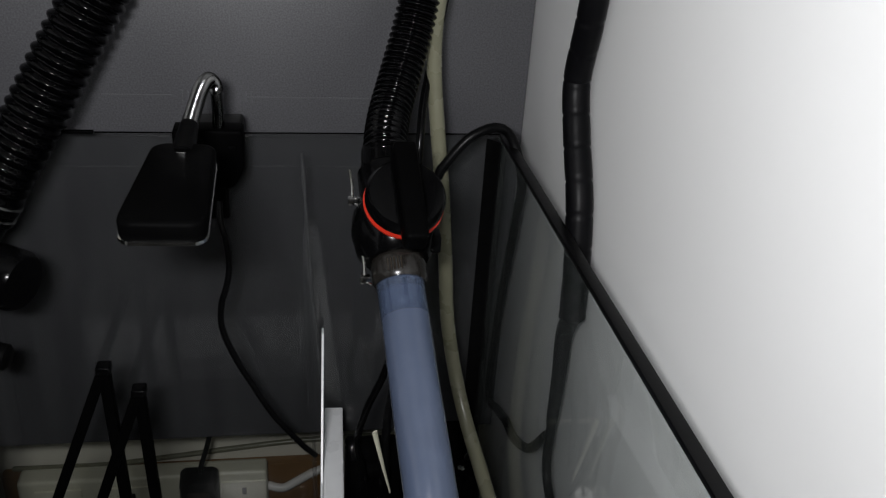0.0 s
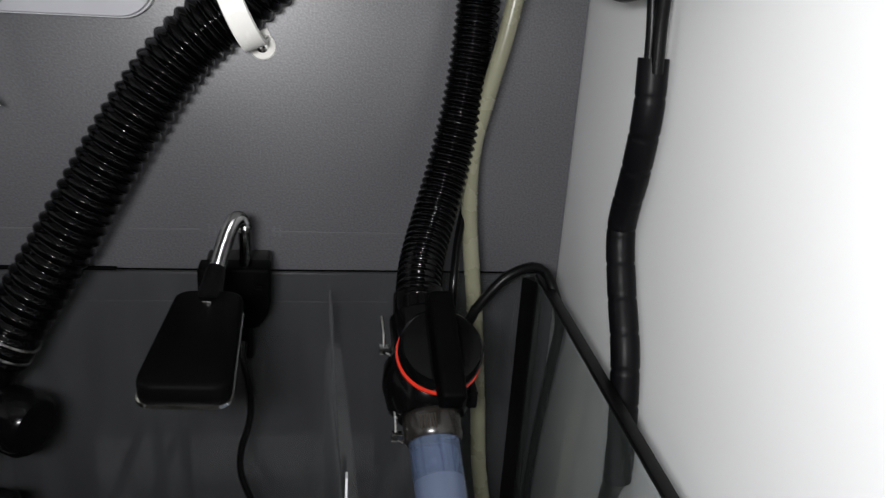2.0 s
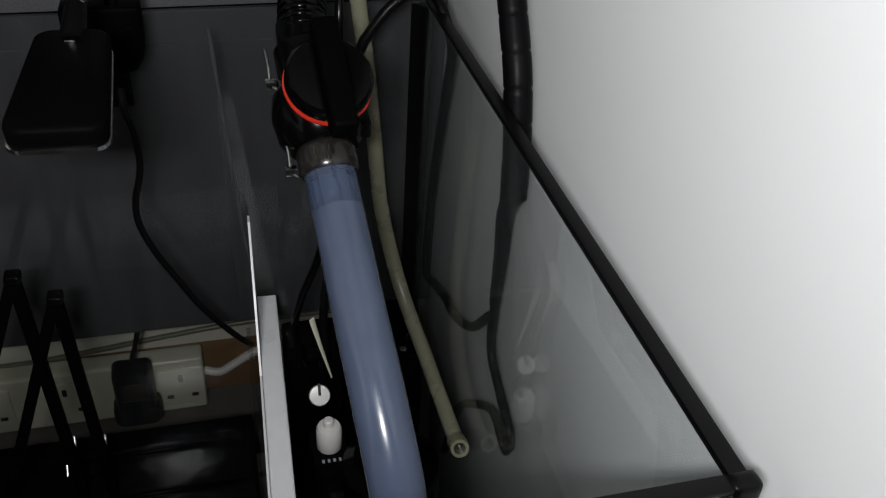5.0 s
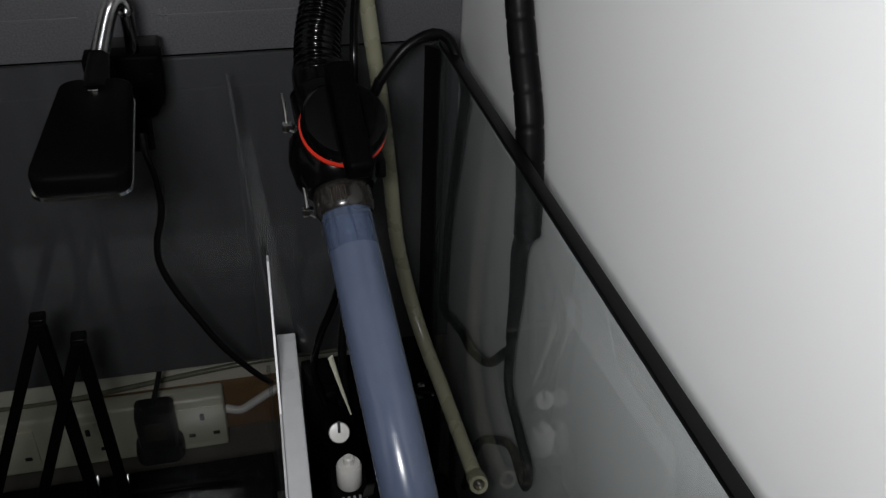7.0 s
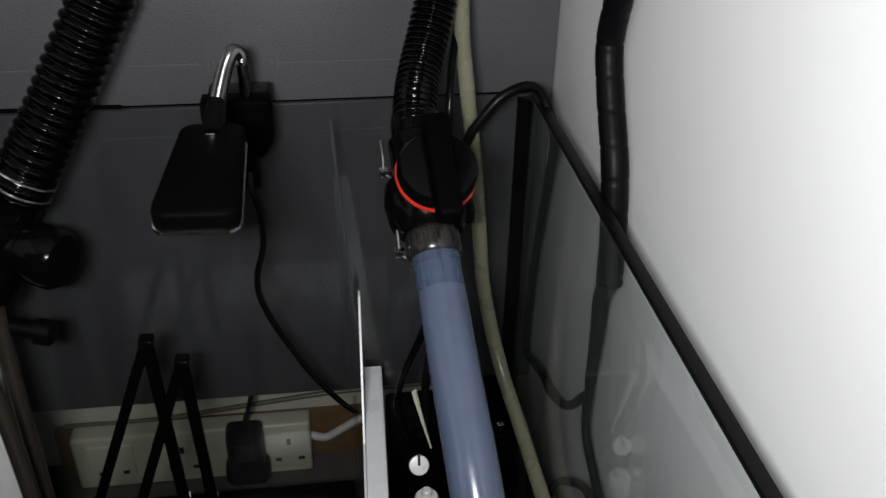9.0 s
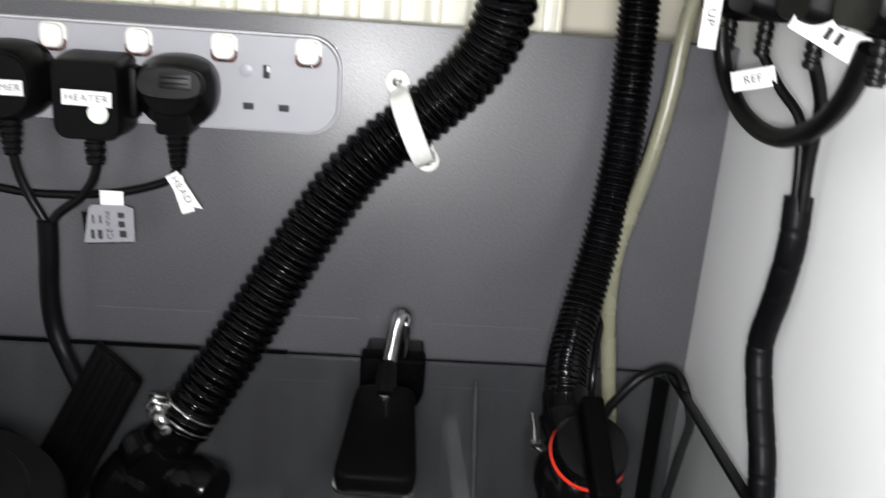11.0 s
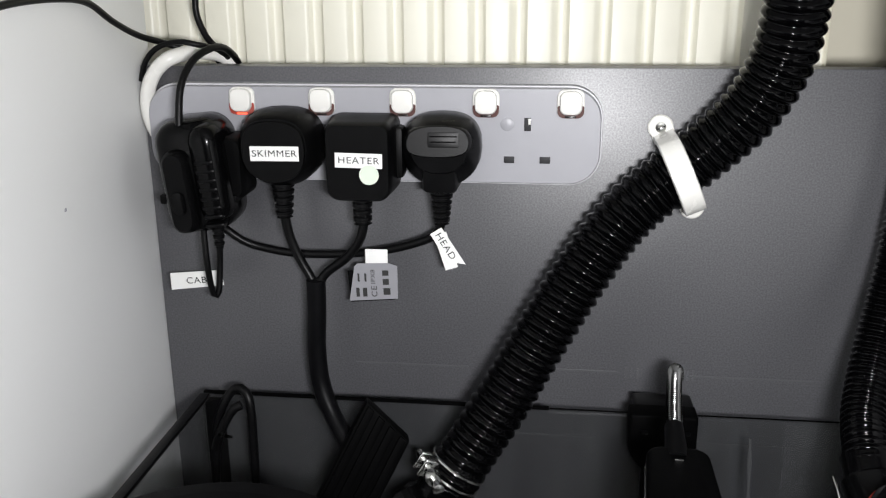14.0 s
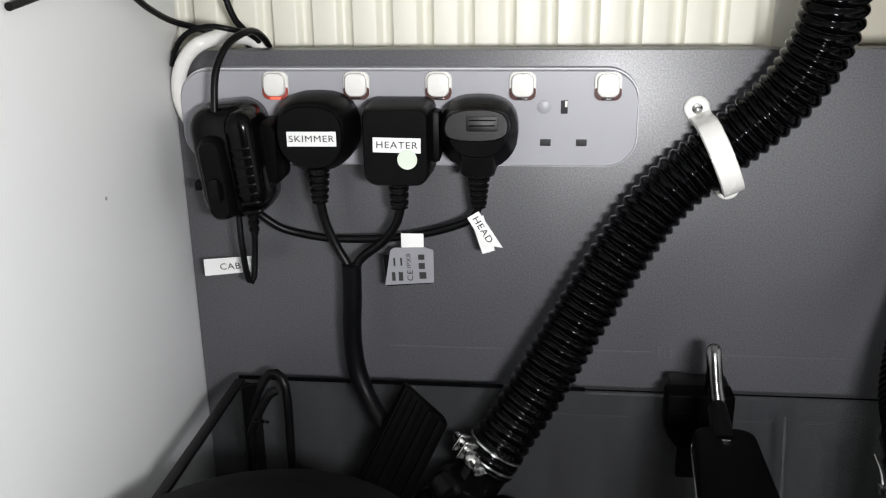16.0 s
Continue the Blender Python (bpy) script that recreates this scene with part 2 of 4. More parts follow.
def curve_points(pts, step):
    """A smooth line through the points, at even steps."""
    P = [Vector(p) for p in pts]
    P = [2 * P[0] - P[1]] + P + [2 * P[-1] - P[-2]]
    out = []
    for i in range(1, len(P) - 2):
        a, b, c, d = P[i - 1:i + 3]
        for k in range(40):
            t = k / 40
            out.append(0.5 * (2 * b + (c - a) * t + (2 * a - 5 * b + 4 * c - d) * t * t + (3 * b - a - 3 * c + d) * t ** 3))
    out.append(P[-2])
    run = [0.0]
    for a, b in zip(out, out[1:]):
        run.append(run[-1] + (b - a).length)
    n = max(2, round(run[-1] / step))
    res, k = [], 0
    for i in range(n + 1):
        s = run[-1] * i / n
        while k < len(run) - 2 and run[k + 1] < s:
            k += 1
        f = (s - run[k]) / max(1e-9, run[k + 1] - run[k])
        res.append(out[k].lerp(out[k + 1], min(1.0, f)))
    return res


def sweep(pts, radius, step=0.004, segs=14, flat=1.0):
    """A round bar along a smooth line; radius: a number or a function of the length run."""
    line = curve_points(pts, step)
    run, frames = 0.0, []
    t0 = (line[1] - line[0]).normalized()
    up = t0.orthogonal().normalized()
    loops = []
    for i, p in enumerate(line):
        tan = (line[min(i + 1, len(line) - 1)] - line[max(i - 1, 0)]).normalized()
        up = (up - tan * up.dot(tan)).normalized()
        side = tan.cross(up)
        r = radius(run) if callable(radius) else radius
        loops.append([p + (up * math.cos(2 * math.pi * k / segs) + side * flat * math.sin(2 * math.pi * k / segs)) * r for k in range(segs)])
        if i + 1 < len(line):
            run += (line[i + 1] - p).length
    return rings(loops)


def lathe(profile, m=None, segs=32):
    """A turned body about z: profile of (radius, z)."""
    bm = rings([[(r * math.cos(2 * math.pi * k / segs), r * math.sin(2 * math.pi * k / segs), z) for k in range(segs)] for r, z in profile])
    if m:
        bm.transform(m)
    return bm


def along(p, q, spin=Vector((0, 0, 1))):
    """A pose at p whose z axis points to q."""
    z = (Vector(q) - Vector(p)).normalized()
    x = spin.cross(z)
    x = x.normalized() if x.length > 1e-4 else Vector((1, 0, 0))
    y = z.cross(x)
    return Matrix.Translation(p) @ Matrix((x, y, z)).transposed().to_4x4()


def axes(o, x, y, z):
    return Matrix.Translation(o) @ Matrix((Vector(x).normalized(), Vector(y).normalized(), Vector(z).normalized())).transposed().to_4x4()


def lettering(name, text, size, m, parent, material=None, label=""):
    """Words as a thin mesh, centred, lying in the pose's x-y plane."""
    cu = bpy.data.curves.new(name, "FONT")
    cu.body, cu.size, cu.align_x, cu.align_y, cu.extrude = text, size, "CENTER", "CENTER", 0.00005
    cu.space_character = 1.12
    tmp = bpy.data.objects.new(name, cu)
    scene.collection.objects.link(tmp)
    bpy.context.view_layer.update()
    me = bpy.data.meshes.new_from_object(tmp.evaluated_get(bpy.context.evaluated_depsgraph_get()))
    bpy.data.objects.remove(tmp)
    me.transform(m @ Matrix.Diagonal((1.10, 0.97, 1.0, 1.0)))
    me.materials.clear()
    me.materials.append(material or INK)
    ob = new(name, me)
    ob.parent = parent
    if label:
        ob["label"] = label
    return ob


def softened(pts, rounds=2):
    """A closed outline with its corners cut round."""
    for _ in range(rounds):
        pts = [tuple(a + (b - a) * f for a, b in zip(p, q)) for p, q in zip(pts, pts[1:] + pts[:1]) for f in (0.25, 0.75)]
    return pts


def facing(x, y, z, turn=0.0, lean=0.0):
    """A pose whose x-y plane looks out of the back panel, towards -y."""
    return pose(x, y, z, 90 + lean, 0, 0) @ pose(0, 0, 0, 0, 0, turn)


def ribbed(pts, r_out, r_in, pitch, segs=26):
    def radius(s):
        c = 0.5 + 0.5 * math.cos(2 * math.pi * s / pitch)
        return r_in + (r_out - r_in) * c ** 0.6
    return sweep(pts, radius, step=pitch / 12, segs=segs)


def cable(name, pts, r, label, material=None, parent=None, category="cable"):
    bm = sweep(pts, r, step=0.005, segs=12)
    if parent:
        return part(name, bm, material or RUBBER, parent, label)
    return tagged(link(name, bm, material or RUBBER), label, category)


def structure(name, bm, material, label="", smooth=True):
    return tagged(link(name, bm, material, smooth=smooth), label, "", "", "structure")

# ---- cabinet and room ----
XL, XR, TOP = -0.2415, 0.3105, 0.80      # inner faces of the side panels, underside of the cabinet top
structure("wall_left", box(XL - 0.018, XL, -0.50, 0.016, 0.0, TOP, 0.0008), WHITE, "white melamine cabinet side panel")
structure("wall_right", box(XR, XR + 0.018, -0.50, 0.016, 0.0, TOP, 0.0008), WHITE, "white melamine cabinet side panel")
back = structure("wall_back", box(XL + 0.0005, XR - 0.0005, 0.0, 0.016, 0.171, 0.6555, 0.0006), GREY, "grey speckled melamine back panel with open top")
structure("ceiling", box(XL - 0.018, XR + 0.018, -0.50, 0.016, TOP, TOP + 0.018, 0.0008), WHITE, "white underside of the cabinet top")
structure("floor", box(XL, XR, -0.50, -0.002, 0.0, 0.016, 0.0006), WHITE, "white cabinet base board")
structure("top_rail", box(XL - 0.018, XR + 0.018, -0.518, -0.5005, 0.7387, TOP + 0.018, 0.0012), WHITE, "white front rail under the cabinet top")
structure("room_floor", box(-1.0, 1.0, -1.5, 0.16, -0.05, 0.0), CARPET, "dull carpeted room floor")
structure("room_wall_north", box(-1.0, 1.0, 0.155, 0.25, 0.0, 2.1), CREAM_WALL, "cream painted room wall behind the cabinet")
structure("room_wall_south", box(-1.0, 1.0, -1.6, -1.5, 0.0, 2.1), ROOM)
structure("room_wall_west", box(-1.1, -1.0, -1.6, 0.25, 0.0, 2.1), ROOM)
structure("room_wall_east", box(1.0, 1.1, -1.6, 0.25, 0.0, 2.1), ROOM)
structure("room_ceiling", box(-1.1, 1.1, -1.6, 0.25, 2.1, 2.2), ROOM)
structure("baseboard", box(-0.999, 0.999, 0.1125, 0.1545, 0.0, 0.15, 0.004), CREAM, "cream painted skirting board")
# painted light off the tank rim: back-panel lines over it and behind its pane
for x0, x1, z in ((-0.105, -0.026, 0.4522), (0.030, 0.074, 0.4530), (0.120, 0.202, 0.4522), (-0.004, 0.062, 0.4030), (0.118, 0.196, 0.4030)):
    structure("painted_glint", box(x0, x1, -0.0006, 0.002, z, z + 0.0009), RIM_GLINT, "faint pale line of painted rim light on the back panel")
# short pale ticks painting the bright blobs of light beside the gooseneck
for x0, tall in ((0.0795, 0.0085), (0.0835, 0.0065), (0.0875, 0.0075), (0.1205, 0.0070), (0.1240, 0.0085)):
    structure("painted_glint", box(x0, x0 + 0.0011, -0.0006, 0.002, 0.4525 - tall * 0.45, 0.4525 + tall * 0.55), RIM_GLINT, "short pale mark of painted light by the lamp neck")


def radiator():
    """Panel radiator with pressed upright flutes."""
    th = thing("radiator", "cream enamelled panel radiator with upright flutes behind the cabinet", "radiator")
    x0, x1, pitch, z0, z1 = -0.50, 0.187, 0.0282, 0.22, 0.92
    prof = []
    x = x0
    while x < x1:
        for dx, dy in ((0.0, 0.0), (0.0150, 0.0), (0.0172, 0.0008), (0.0194, 0.0036), (0.0205, 0.0044), (0.0252, 0.0044), (0.0263, 0.0036), (0.0275, 0.0008)):
            prof.append((x + dx, 0.062 + dy))
        x += pitch
    bm = bmesh.new()
    rows = [[bm.verts.new((px, py + (0.006 if k in (0, 3) else 0), z)) for px, py in prof] for k, z in enumerate((z0, z0 + 0.02, z1 - 0.02, z1))]
    for a, b in zip(rows, rows[1:]):
        for i in range(len(prof) - 1):
            bm.faces.new((a[i], a[i + 1], b[i + 1], b[i]))
    part("front_panel", bm, CREAM, th)
    part("back_panel", box(x0, x1 + 0.002, 0.080, 0.108, z0, z1, 0.004), CREAM, th)
    part("end_panel", box(x1 + 0.003, x1 + 0.013, 0.058, 0.112, z0 - 0.01, z1 + 0.01, 0.003), CREAM, th)
    part("top_grille", box(x0, x1 + 0.013, 0.056, 0.112, z1 + 0.011, z1 + 0.017, 0.001), CREAM, th)
    part("bracket", box(-0.1, -0.06, 0.109, 0.154, 0.35, 0.60, 0.002), CREAM, th)


radiator()


# ---- glass sump tank ----
TX0, TX1, TY0, TY1, TZ0, RIM = -0.2045, 0.2915, -0.410, -0.030, 0.018, 0.4405
G = 0.006


def skew(bm):
    """Shears the end pane out towards the front, to fit the camera's view."""
    for v in bm.verts:
        v.co.x += (-0.13 - v.co.y) * 0.012


def tank():
    th = thing("sump_tank", "clear glass sump tank with black silicone seams and dark rim edges", "fish tank")
    part("base_pane", box(TX0, TX1, TY0, TY1, TZ0, TZ0 + G), GLASS, th)
    for n, b in (("back_pane", (TX0, TX1, TY1 - G, TY1)), ("front_pane", (TX0, TX1, TY0, TY0 + G)),
                 ("left_pane", (TX0, TX0 + G, TY0 + G + 0.0004, TY1 - G - 0.0004)), ("right_pane", (TX1 - G, TX1, TY0 + G + 0.0004, TY1 - G - 0.0004))):
        bm = box(*b, TZ0 + G + 0.0004, RIM - 0.0018)
        if n == "right_pane":
            skew(bm)
        part(n, bm, FILMED_BRIGHT if n == "right_pane" else GLASS, th)
    edges = (("back_rim", (TX0, 0.0295, TY1 - 0.0030, TY1), 0.0019), ("back_rim", (0.0296, TX1, TY1 - 0.0016, TY1), 0.0008),
             ("right_rim", (TX1 - 0.0050, TX1 + 0.0012, TY0, TY1 - G - 0.001), 0.0030),
             ("left_rim", (TX0 - 0.0003, TX0 + G + 0.0002, TY0, TY1 - G - 0.001), 0.0028), ("front_rim", (TX0, TX1, TY0, TY0 + G), 0.0022))
    for n, b, h in edges:
        bm = box(*b, RIM - 0.0016, RIM - 0.0016 + h, 0.0005)
        if n == "right_rim":
            skew(bm)
        part(n, bm, BLACK_DULL if n == "back_rim" else SILICONE, th)
    for n, x, w in (("silicone_seam", TX1 - G, -0.0085), ("silicone_seam", TX0 + G, 0.010)):
        s = 1 if w > 0 else -1
        bm = rings([[(x + s * 0.0003, TY1 - G - 0.0005, z), (x + w, TY1 - G - 0.0005, z), (x + s * 0.004, TY1 - G - 0.004, z), (x + s * 0.0003, TY1 - G - 0.010, z)]
                    for z in [TZ0 + G + 0.01 + k * (RIM - TZ0 - 0.018) / 12 for k in range(13)]])
        part(n, bm, SILICONE, th)
    part("baffle_pane", box(0.1615, 0.1645, -0.29, TY1 - G - 0.0006, TZ0 + G + 0.002, 0.195), GLASS, th)
    part("baffle_seam", sweep([(0.1565, TY1 - G - 0.0006, 0.428), (0.1600, TY1 - G - 0.0007, 0.37), (0.1645, TY1 - G - 0.0007, 0.30), (0.1700, TY1 - G - 0.0007, 0.235)], lambda s: 0.0007 + 0.0006 * math.sin(s * 90) ** 2, 0.004, 8), OLD_SILICONE, th, "old silicone line of a divider")
    part("corner_edge", box(TX1 - 0.0075, TX1 + 0.0002, TY1 + 0.0004, TY1 + 0.0022, TZ0 + 0.01, RIM - 0.004, 0.0004), SILICONE, th)
    # thick silicone smear over the front corner
    for x in (TX0 + 0.002, TX1 + 0.0032):
        part("corner_smear", box(x - 0.0060, x + 0.0045, TY0 - 0.0010, TY0 + 0.0065, RIM - 0.010, RIM + 0.0018, 0.003, 3), SILICONE, th)
    return th


tank()


def baffle_sheet():
    """White sheet with a rounded strip along its side, standing on edge in the tank."""
    th = thing("baffle_sheet", "thin white acrylic baffle sheet standing on edge in the tank", "baffle")
    m = pose(0.1700, -0.040, 0.0, 0, 0, -2.2)
    prof = [(-0.002, 0.026), (-0.002, 0.298), (-0.012, 0.300), (-0.078, 0.224), (-0.30, 0.221), (-0.30, 0.026)]
    bm = rings([[(x, y, z) for y, z in prof] for x in (-0.0008, 0.0006)])
    bm.transform(m)
    part("sheet", bm, ACRYLIC, th)
    bm = box(0.0009, 0.0145, -0.30, 0.001, 0.026, 0.226, 0.0013, 3)
    bm.transform(m)
    part("edge_strip", bm, ACRYLIC, th, "thick white edge strip with rounded top")


baffle_sheet()


# ---- switched socket strip and its plugs ----
SOCKETS = [-0.1953, -0.1437, -0.0922, -0.0405, 0.0111]
FACE = -0.0125


def socket_strip():
    th = thing("socket_strip", "grey five-gang switched wall socket strip on the back panel", "socket")
    cx, cz, w, h = -0.0885, 0.6146, 0.2892, 0.0598
    out = rounded(w, h, 0.019, 8)
    part("face_plate", prism(out, [(-0.0005, 1, 1, 0), (-0.009, 1, 1, 0), (FACE + 0.0008, 0.998, 0.992, 0), (FACE, 0.9945, 0.975, 0)], Matrix.Translation((cx, 0, cz))), SOCKET, th)
    part("edge_trim", prism(rounded(w + 0.0022, h + 0.0022, 0.0200, 8), [(-0.0004, 1, 1, 0), (-0.0075, 1, 1, 0), (-0.0085, 0.998, 0.992, 0)], Matrix.Translation((cx, 0, cz))), SOCKET_EDGE, th, "pale moulded edge")
    for i, sx in enumerate(SOCKETS):
        x, z = sx + 0.0260, 0.6352
        sw = part("rocker_switch", prism(rounded(0.0165, 0.0175, 0.0045, 5), [(FACE - 0.0002, 1, 1, 0), (FACE - 0.0018, 1, 1, 0), (FACE - 0.0024, 0.93, 0.93, 0)], Matrix.Translation((x, 0, z))), WHITE_PLASTIC, th, "white rocker switch")
        part("recess", prism(rounded(0.0162, 0.0076, 0.0042, 6, 0.0012), [(FACE - 0.0012, 1, 1, 0), (FACE - 0.0027, 1, 1, 0)], Matrix.Translation((x, 0, z - 0.0048))), RECESS_LIT if i == 0 else RECESS, sw, "translucent brown lower lip round the rocker")
        part("rocker", prism(rounded(0.0134, 0.0146, 0.0044, 7), [(FACE - 0.0024, 1, 1, 0), (FACE - 0.0050, 1, 0.98, 0.0002), (FACE - 0.0060, 0.93, 0.92, 0.0004), (FACE - 0.0063, 0.80, 0.78, 0.0006)], Matrix.Translation((x, 0, z + 0.0006))), WHITE_PLASTIC, sw)
        part("indicator", box(x - 0.0034, x + 0.0034, FACE - 0.0034, FACE - 0.0022, z - 0.0083, z - 0.0071, 0.0005), NEON if i == 0 else UNION, sw, "lit red neon indicator" if i == 0 else "unlit brown indicator")
    x, z = SOCKETS[-1], 0.6
    for dx, dz, w, h in ((-0.0111, 0, 0.0066, 0.0042), (0.0111, 0, 0.0066, 0.0042), (0.0, 0.0222, 0.0042, 0.0082)):
        part("pin_slot", box(x + dx - w / 2, x + dx + w / 2, FACE - 0.0004, FACE + 0.004, z + dz - h / 2, z + dz + h / 2, 0.0002), HOLE, th, "dark pin slot")
    part("pin_shutter", box(x + 0.0004, x + 0.0019, FACE - 0.0006, FACE, z + 0.0222, z + 0.0258, 0.0002), WHITE_PLASTIC, th)
    part("screw_cap", lathe([(0.0042, 0), (0.0042, 0.0005), (0.0036, 0.0008)], pose(x - 0.0125, FACE, z + 0.0222, 90), 20), SOCKET, th)


socket_strip()


def strain_relief(parent, x, y, z, n, w0, w1, length, d=0.010):
    """Ribbed cord grip under a plug."""
    bm = sweep([(x, y, z), (x, y, z - length)], lambda s: (w0 + (w1 - w0) * min(1, s / length)) / 2 * (1.0 if (s / (length / n)) % 1 < 0.6 else 0.82), step=length / n / 8, segs=16, flat=0.9)
    return part("cord_grip", bm, RUBBER, parent)


def plug_body(outline, depth, m, chamfer):
    return prism(outline, [(0, 0.97, 0.97, 0), (-0.002, 1, 1, 0), (-depth * 0.45, 1, 1, 0), (-depth * 0.62, 0.97, 0.97, 0), (-depth * 0.93, *chamfer), (-depth, chamfer[0] * 0.94, chamfer[1] * 0.92, chamfer[2])], m)


def dome(w, h, cut, segs=28):
    """Outline of a plug: round shoulders, tapering to a flat foot."""
    pts = []
    for k in range(segs):
        a = 2 * math.pi * k / segs
        c, s = math.cos(a), math.sin(a)
        e = 0.74
        x = w / 2 * math.copysign(abs(c) ** e, c)
        z = h / 2 * math.copysign(abs(s) ** e, s)
        if z < 0:
            x *= 1 - cut * (-z / (h / 2)) ** 2
        pts.append((x, z))
    return pts


def label_tape(name, x, y, z, w, h, text, size, parent, turn=0.0, label=""):
    m = facing(x, y, z, turn)
    bm = box(-w / 2, w / 2, -h / 2, h / 2, 0, 0.0003)
    bm.transform(m)
    lb = part(name, bm, LABEL, parent, label)
    if text:
        lettering("lettering", text, size, m @ Matrix.Translation((0, 0, 0.0005)), lb)
    return lb


def plug_skimmer():
    th = thing("plug", "black mains plug with a white SKIMMER label in the socket strip", "plug", "plugs in the socket strip")
    x, z = -0.1412, 0.6085
    part("body", plug_body(dome(0.0515, 0.0485, 0.26), 0.031, Matrix.Translation((x, FACE - 0.0004, z)), (0.84, 0.86, 0.001)), BLACK_MATT, th)
    part("raised_back", prism(dome(0.040, 0.038, 0.22), [(0, 1, 1, 0), (-0.002, 0.97, 0.97, 0)], Matrix.Translation((x, FACE - 0.0315, z))), BLACK_MATT, th)
    strain_relief(th, x, FACE - 0.016, z - 0.0225, 5, 0.0150, 0.0110, 0.022)
    label_tape("label", x + 0.0012, FACE - 0.0338, z - 0.0005, 0.0303, 0.0090, "SKIMMER", 0.0058, th, 0.5, "white tape label with black capitals")


def plug_heater():
    th = thing("plug", "square black mains plug with a white HEATER label and round sticker", "plug", "plugs in the socket strip")
    x, z = -0.0892, 0.6040
    part("body", prism(rounded(0.0425, 0.0495, 0.009, 6, 0.006), [(0, 0.97, 0.97, 0), (-0.002, 1, 1, 0), (-0.012, 1.0, 1.0, 0), (-0.026, 0.955, 0.96, -0.0005), (-0.032, 0.93, 0.95, -0.001), (-0.034, 0.88, 0.91, -0.001)], Matrix.Translation((x, FACE - 0.0004, z))), BLACK_MATT, th)
    part("grip_side", box(x + 0.017, x + 0.0250, FACE - 0.017, FACE - 0.001, z - 0.014, z + 0.018, 0.003), BLACK_MATT, th)
    strain_relief(th, x - 0.001, FACE - 0.018, z - 0.0245, 4, 0.0135, 0.0120, 0.018)
    label_tape("label", x + 0.0010, FACE - 0.0346, z + 0.0008, 0.0288, 0.0090, "HEATER", 0.0059, th, -1.0, "white tape label with black capitals")
    part("round_sticker", lathe([(0.0060, 0), (0.0060, 0.0003)], facing(x + 0.0072, FACE - 0.0349, z - 0.0078), 28), GREENISH, th, "round pale green sticker")


def plug_head():
    th = thing("plug", "moulded black mains plug with embossed oval back in the socket strip", "plug", "plugs in the socket strip")
    x, z = -0.0405, 0.6085
    part("body", plug_body(dome(0.0480, 0.0445, 0.2), 0.030, Matrix.Translation((x, FACE - 0.0004, z)), (0.74, 0.70, 0.003)), BLACK_SATIN, th)
    tip = Matrix.Translation((x - 0.0006, FACE - 0.0296, z + 0.0066)) @ pose(0, 0, 0, -5, 0, 3)
    brow = softened([(-0.0150, 0.0105), (0.0140, 0.0110), (0.0205, 0.0020), (0.0165, -0.0085), (-0.0155, -0.0085), (-0.0205, -0.0005)])
    part("brow", prism(brow, [(0.004, 1.05, 1.05, 0), (-0.0016, 1, 1, 0), (-0.0026, 0.95, 0.92, 0)], tip), BROW, th, "tilted upper facet of the plug back")
    part("embossed_panel", prism(rounded(0.0185, 0.0090, 0.001, 4), [(0, 1, 1, 0), (-0.0030, 1, 1, 0), (-0.0031, 0.97, 0.95, 0)], tip @ pose(0.0035, 0, 0.0022)), BROW, th)
    for k, (w, dz) in enumerate(((0.016, 0.0104), (0.015, 0.0072))):
        part("embossed_line", box(0.0035 - w / 2, 0.0035 + w / 2, -0.0034, -0.0029, dz - 0.0066, dz - 0.0058, 0.0, 2, tip), BLACK_DULL, th)
    part("foot", prism(rounded(0.021, 0.020, 0.003, 4), [(0, 1.08, 1, 0), (-0.020, 1, 1, 0), (-0.023, 0.9, 0.92, 0)], Matrix.Translation((x, FACE - 0.006, z - 0.0145))), BLACK_SATIN, th)
    strain_relief(th, x, FACE - 0.016, z - 0.0240, 6, 0.0155, 0.0100, 0.0225)


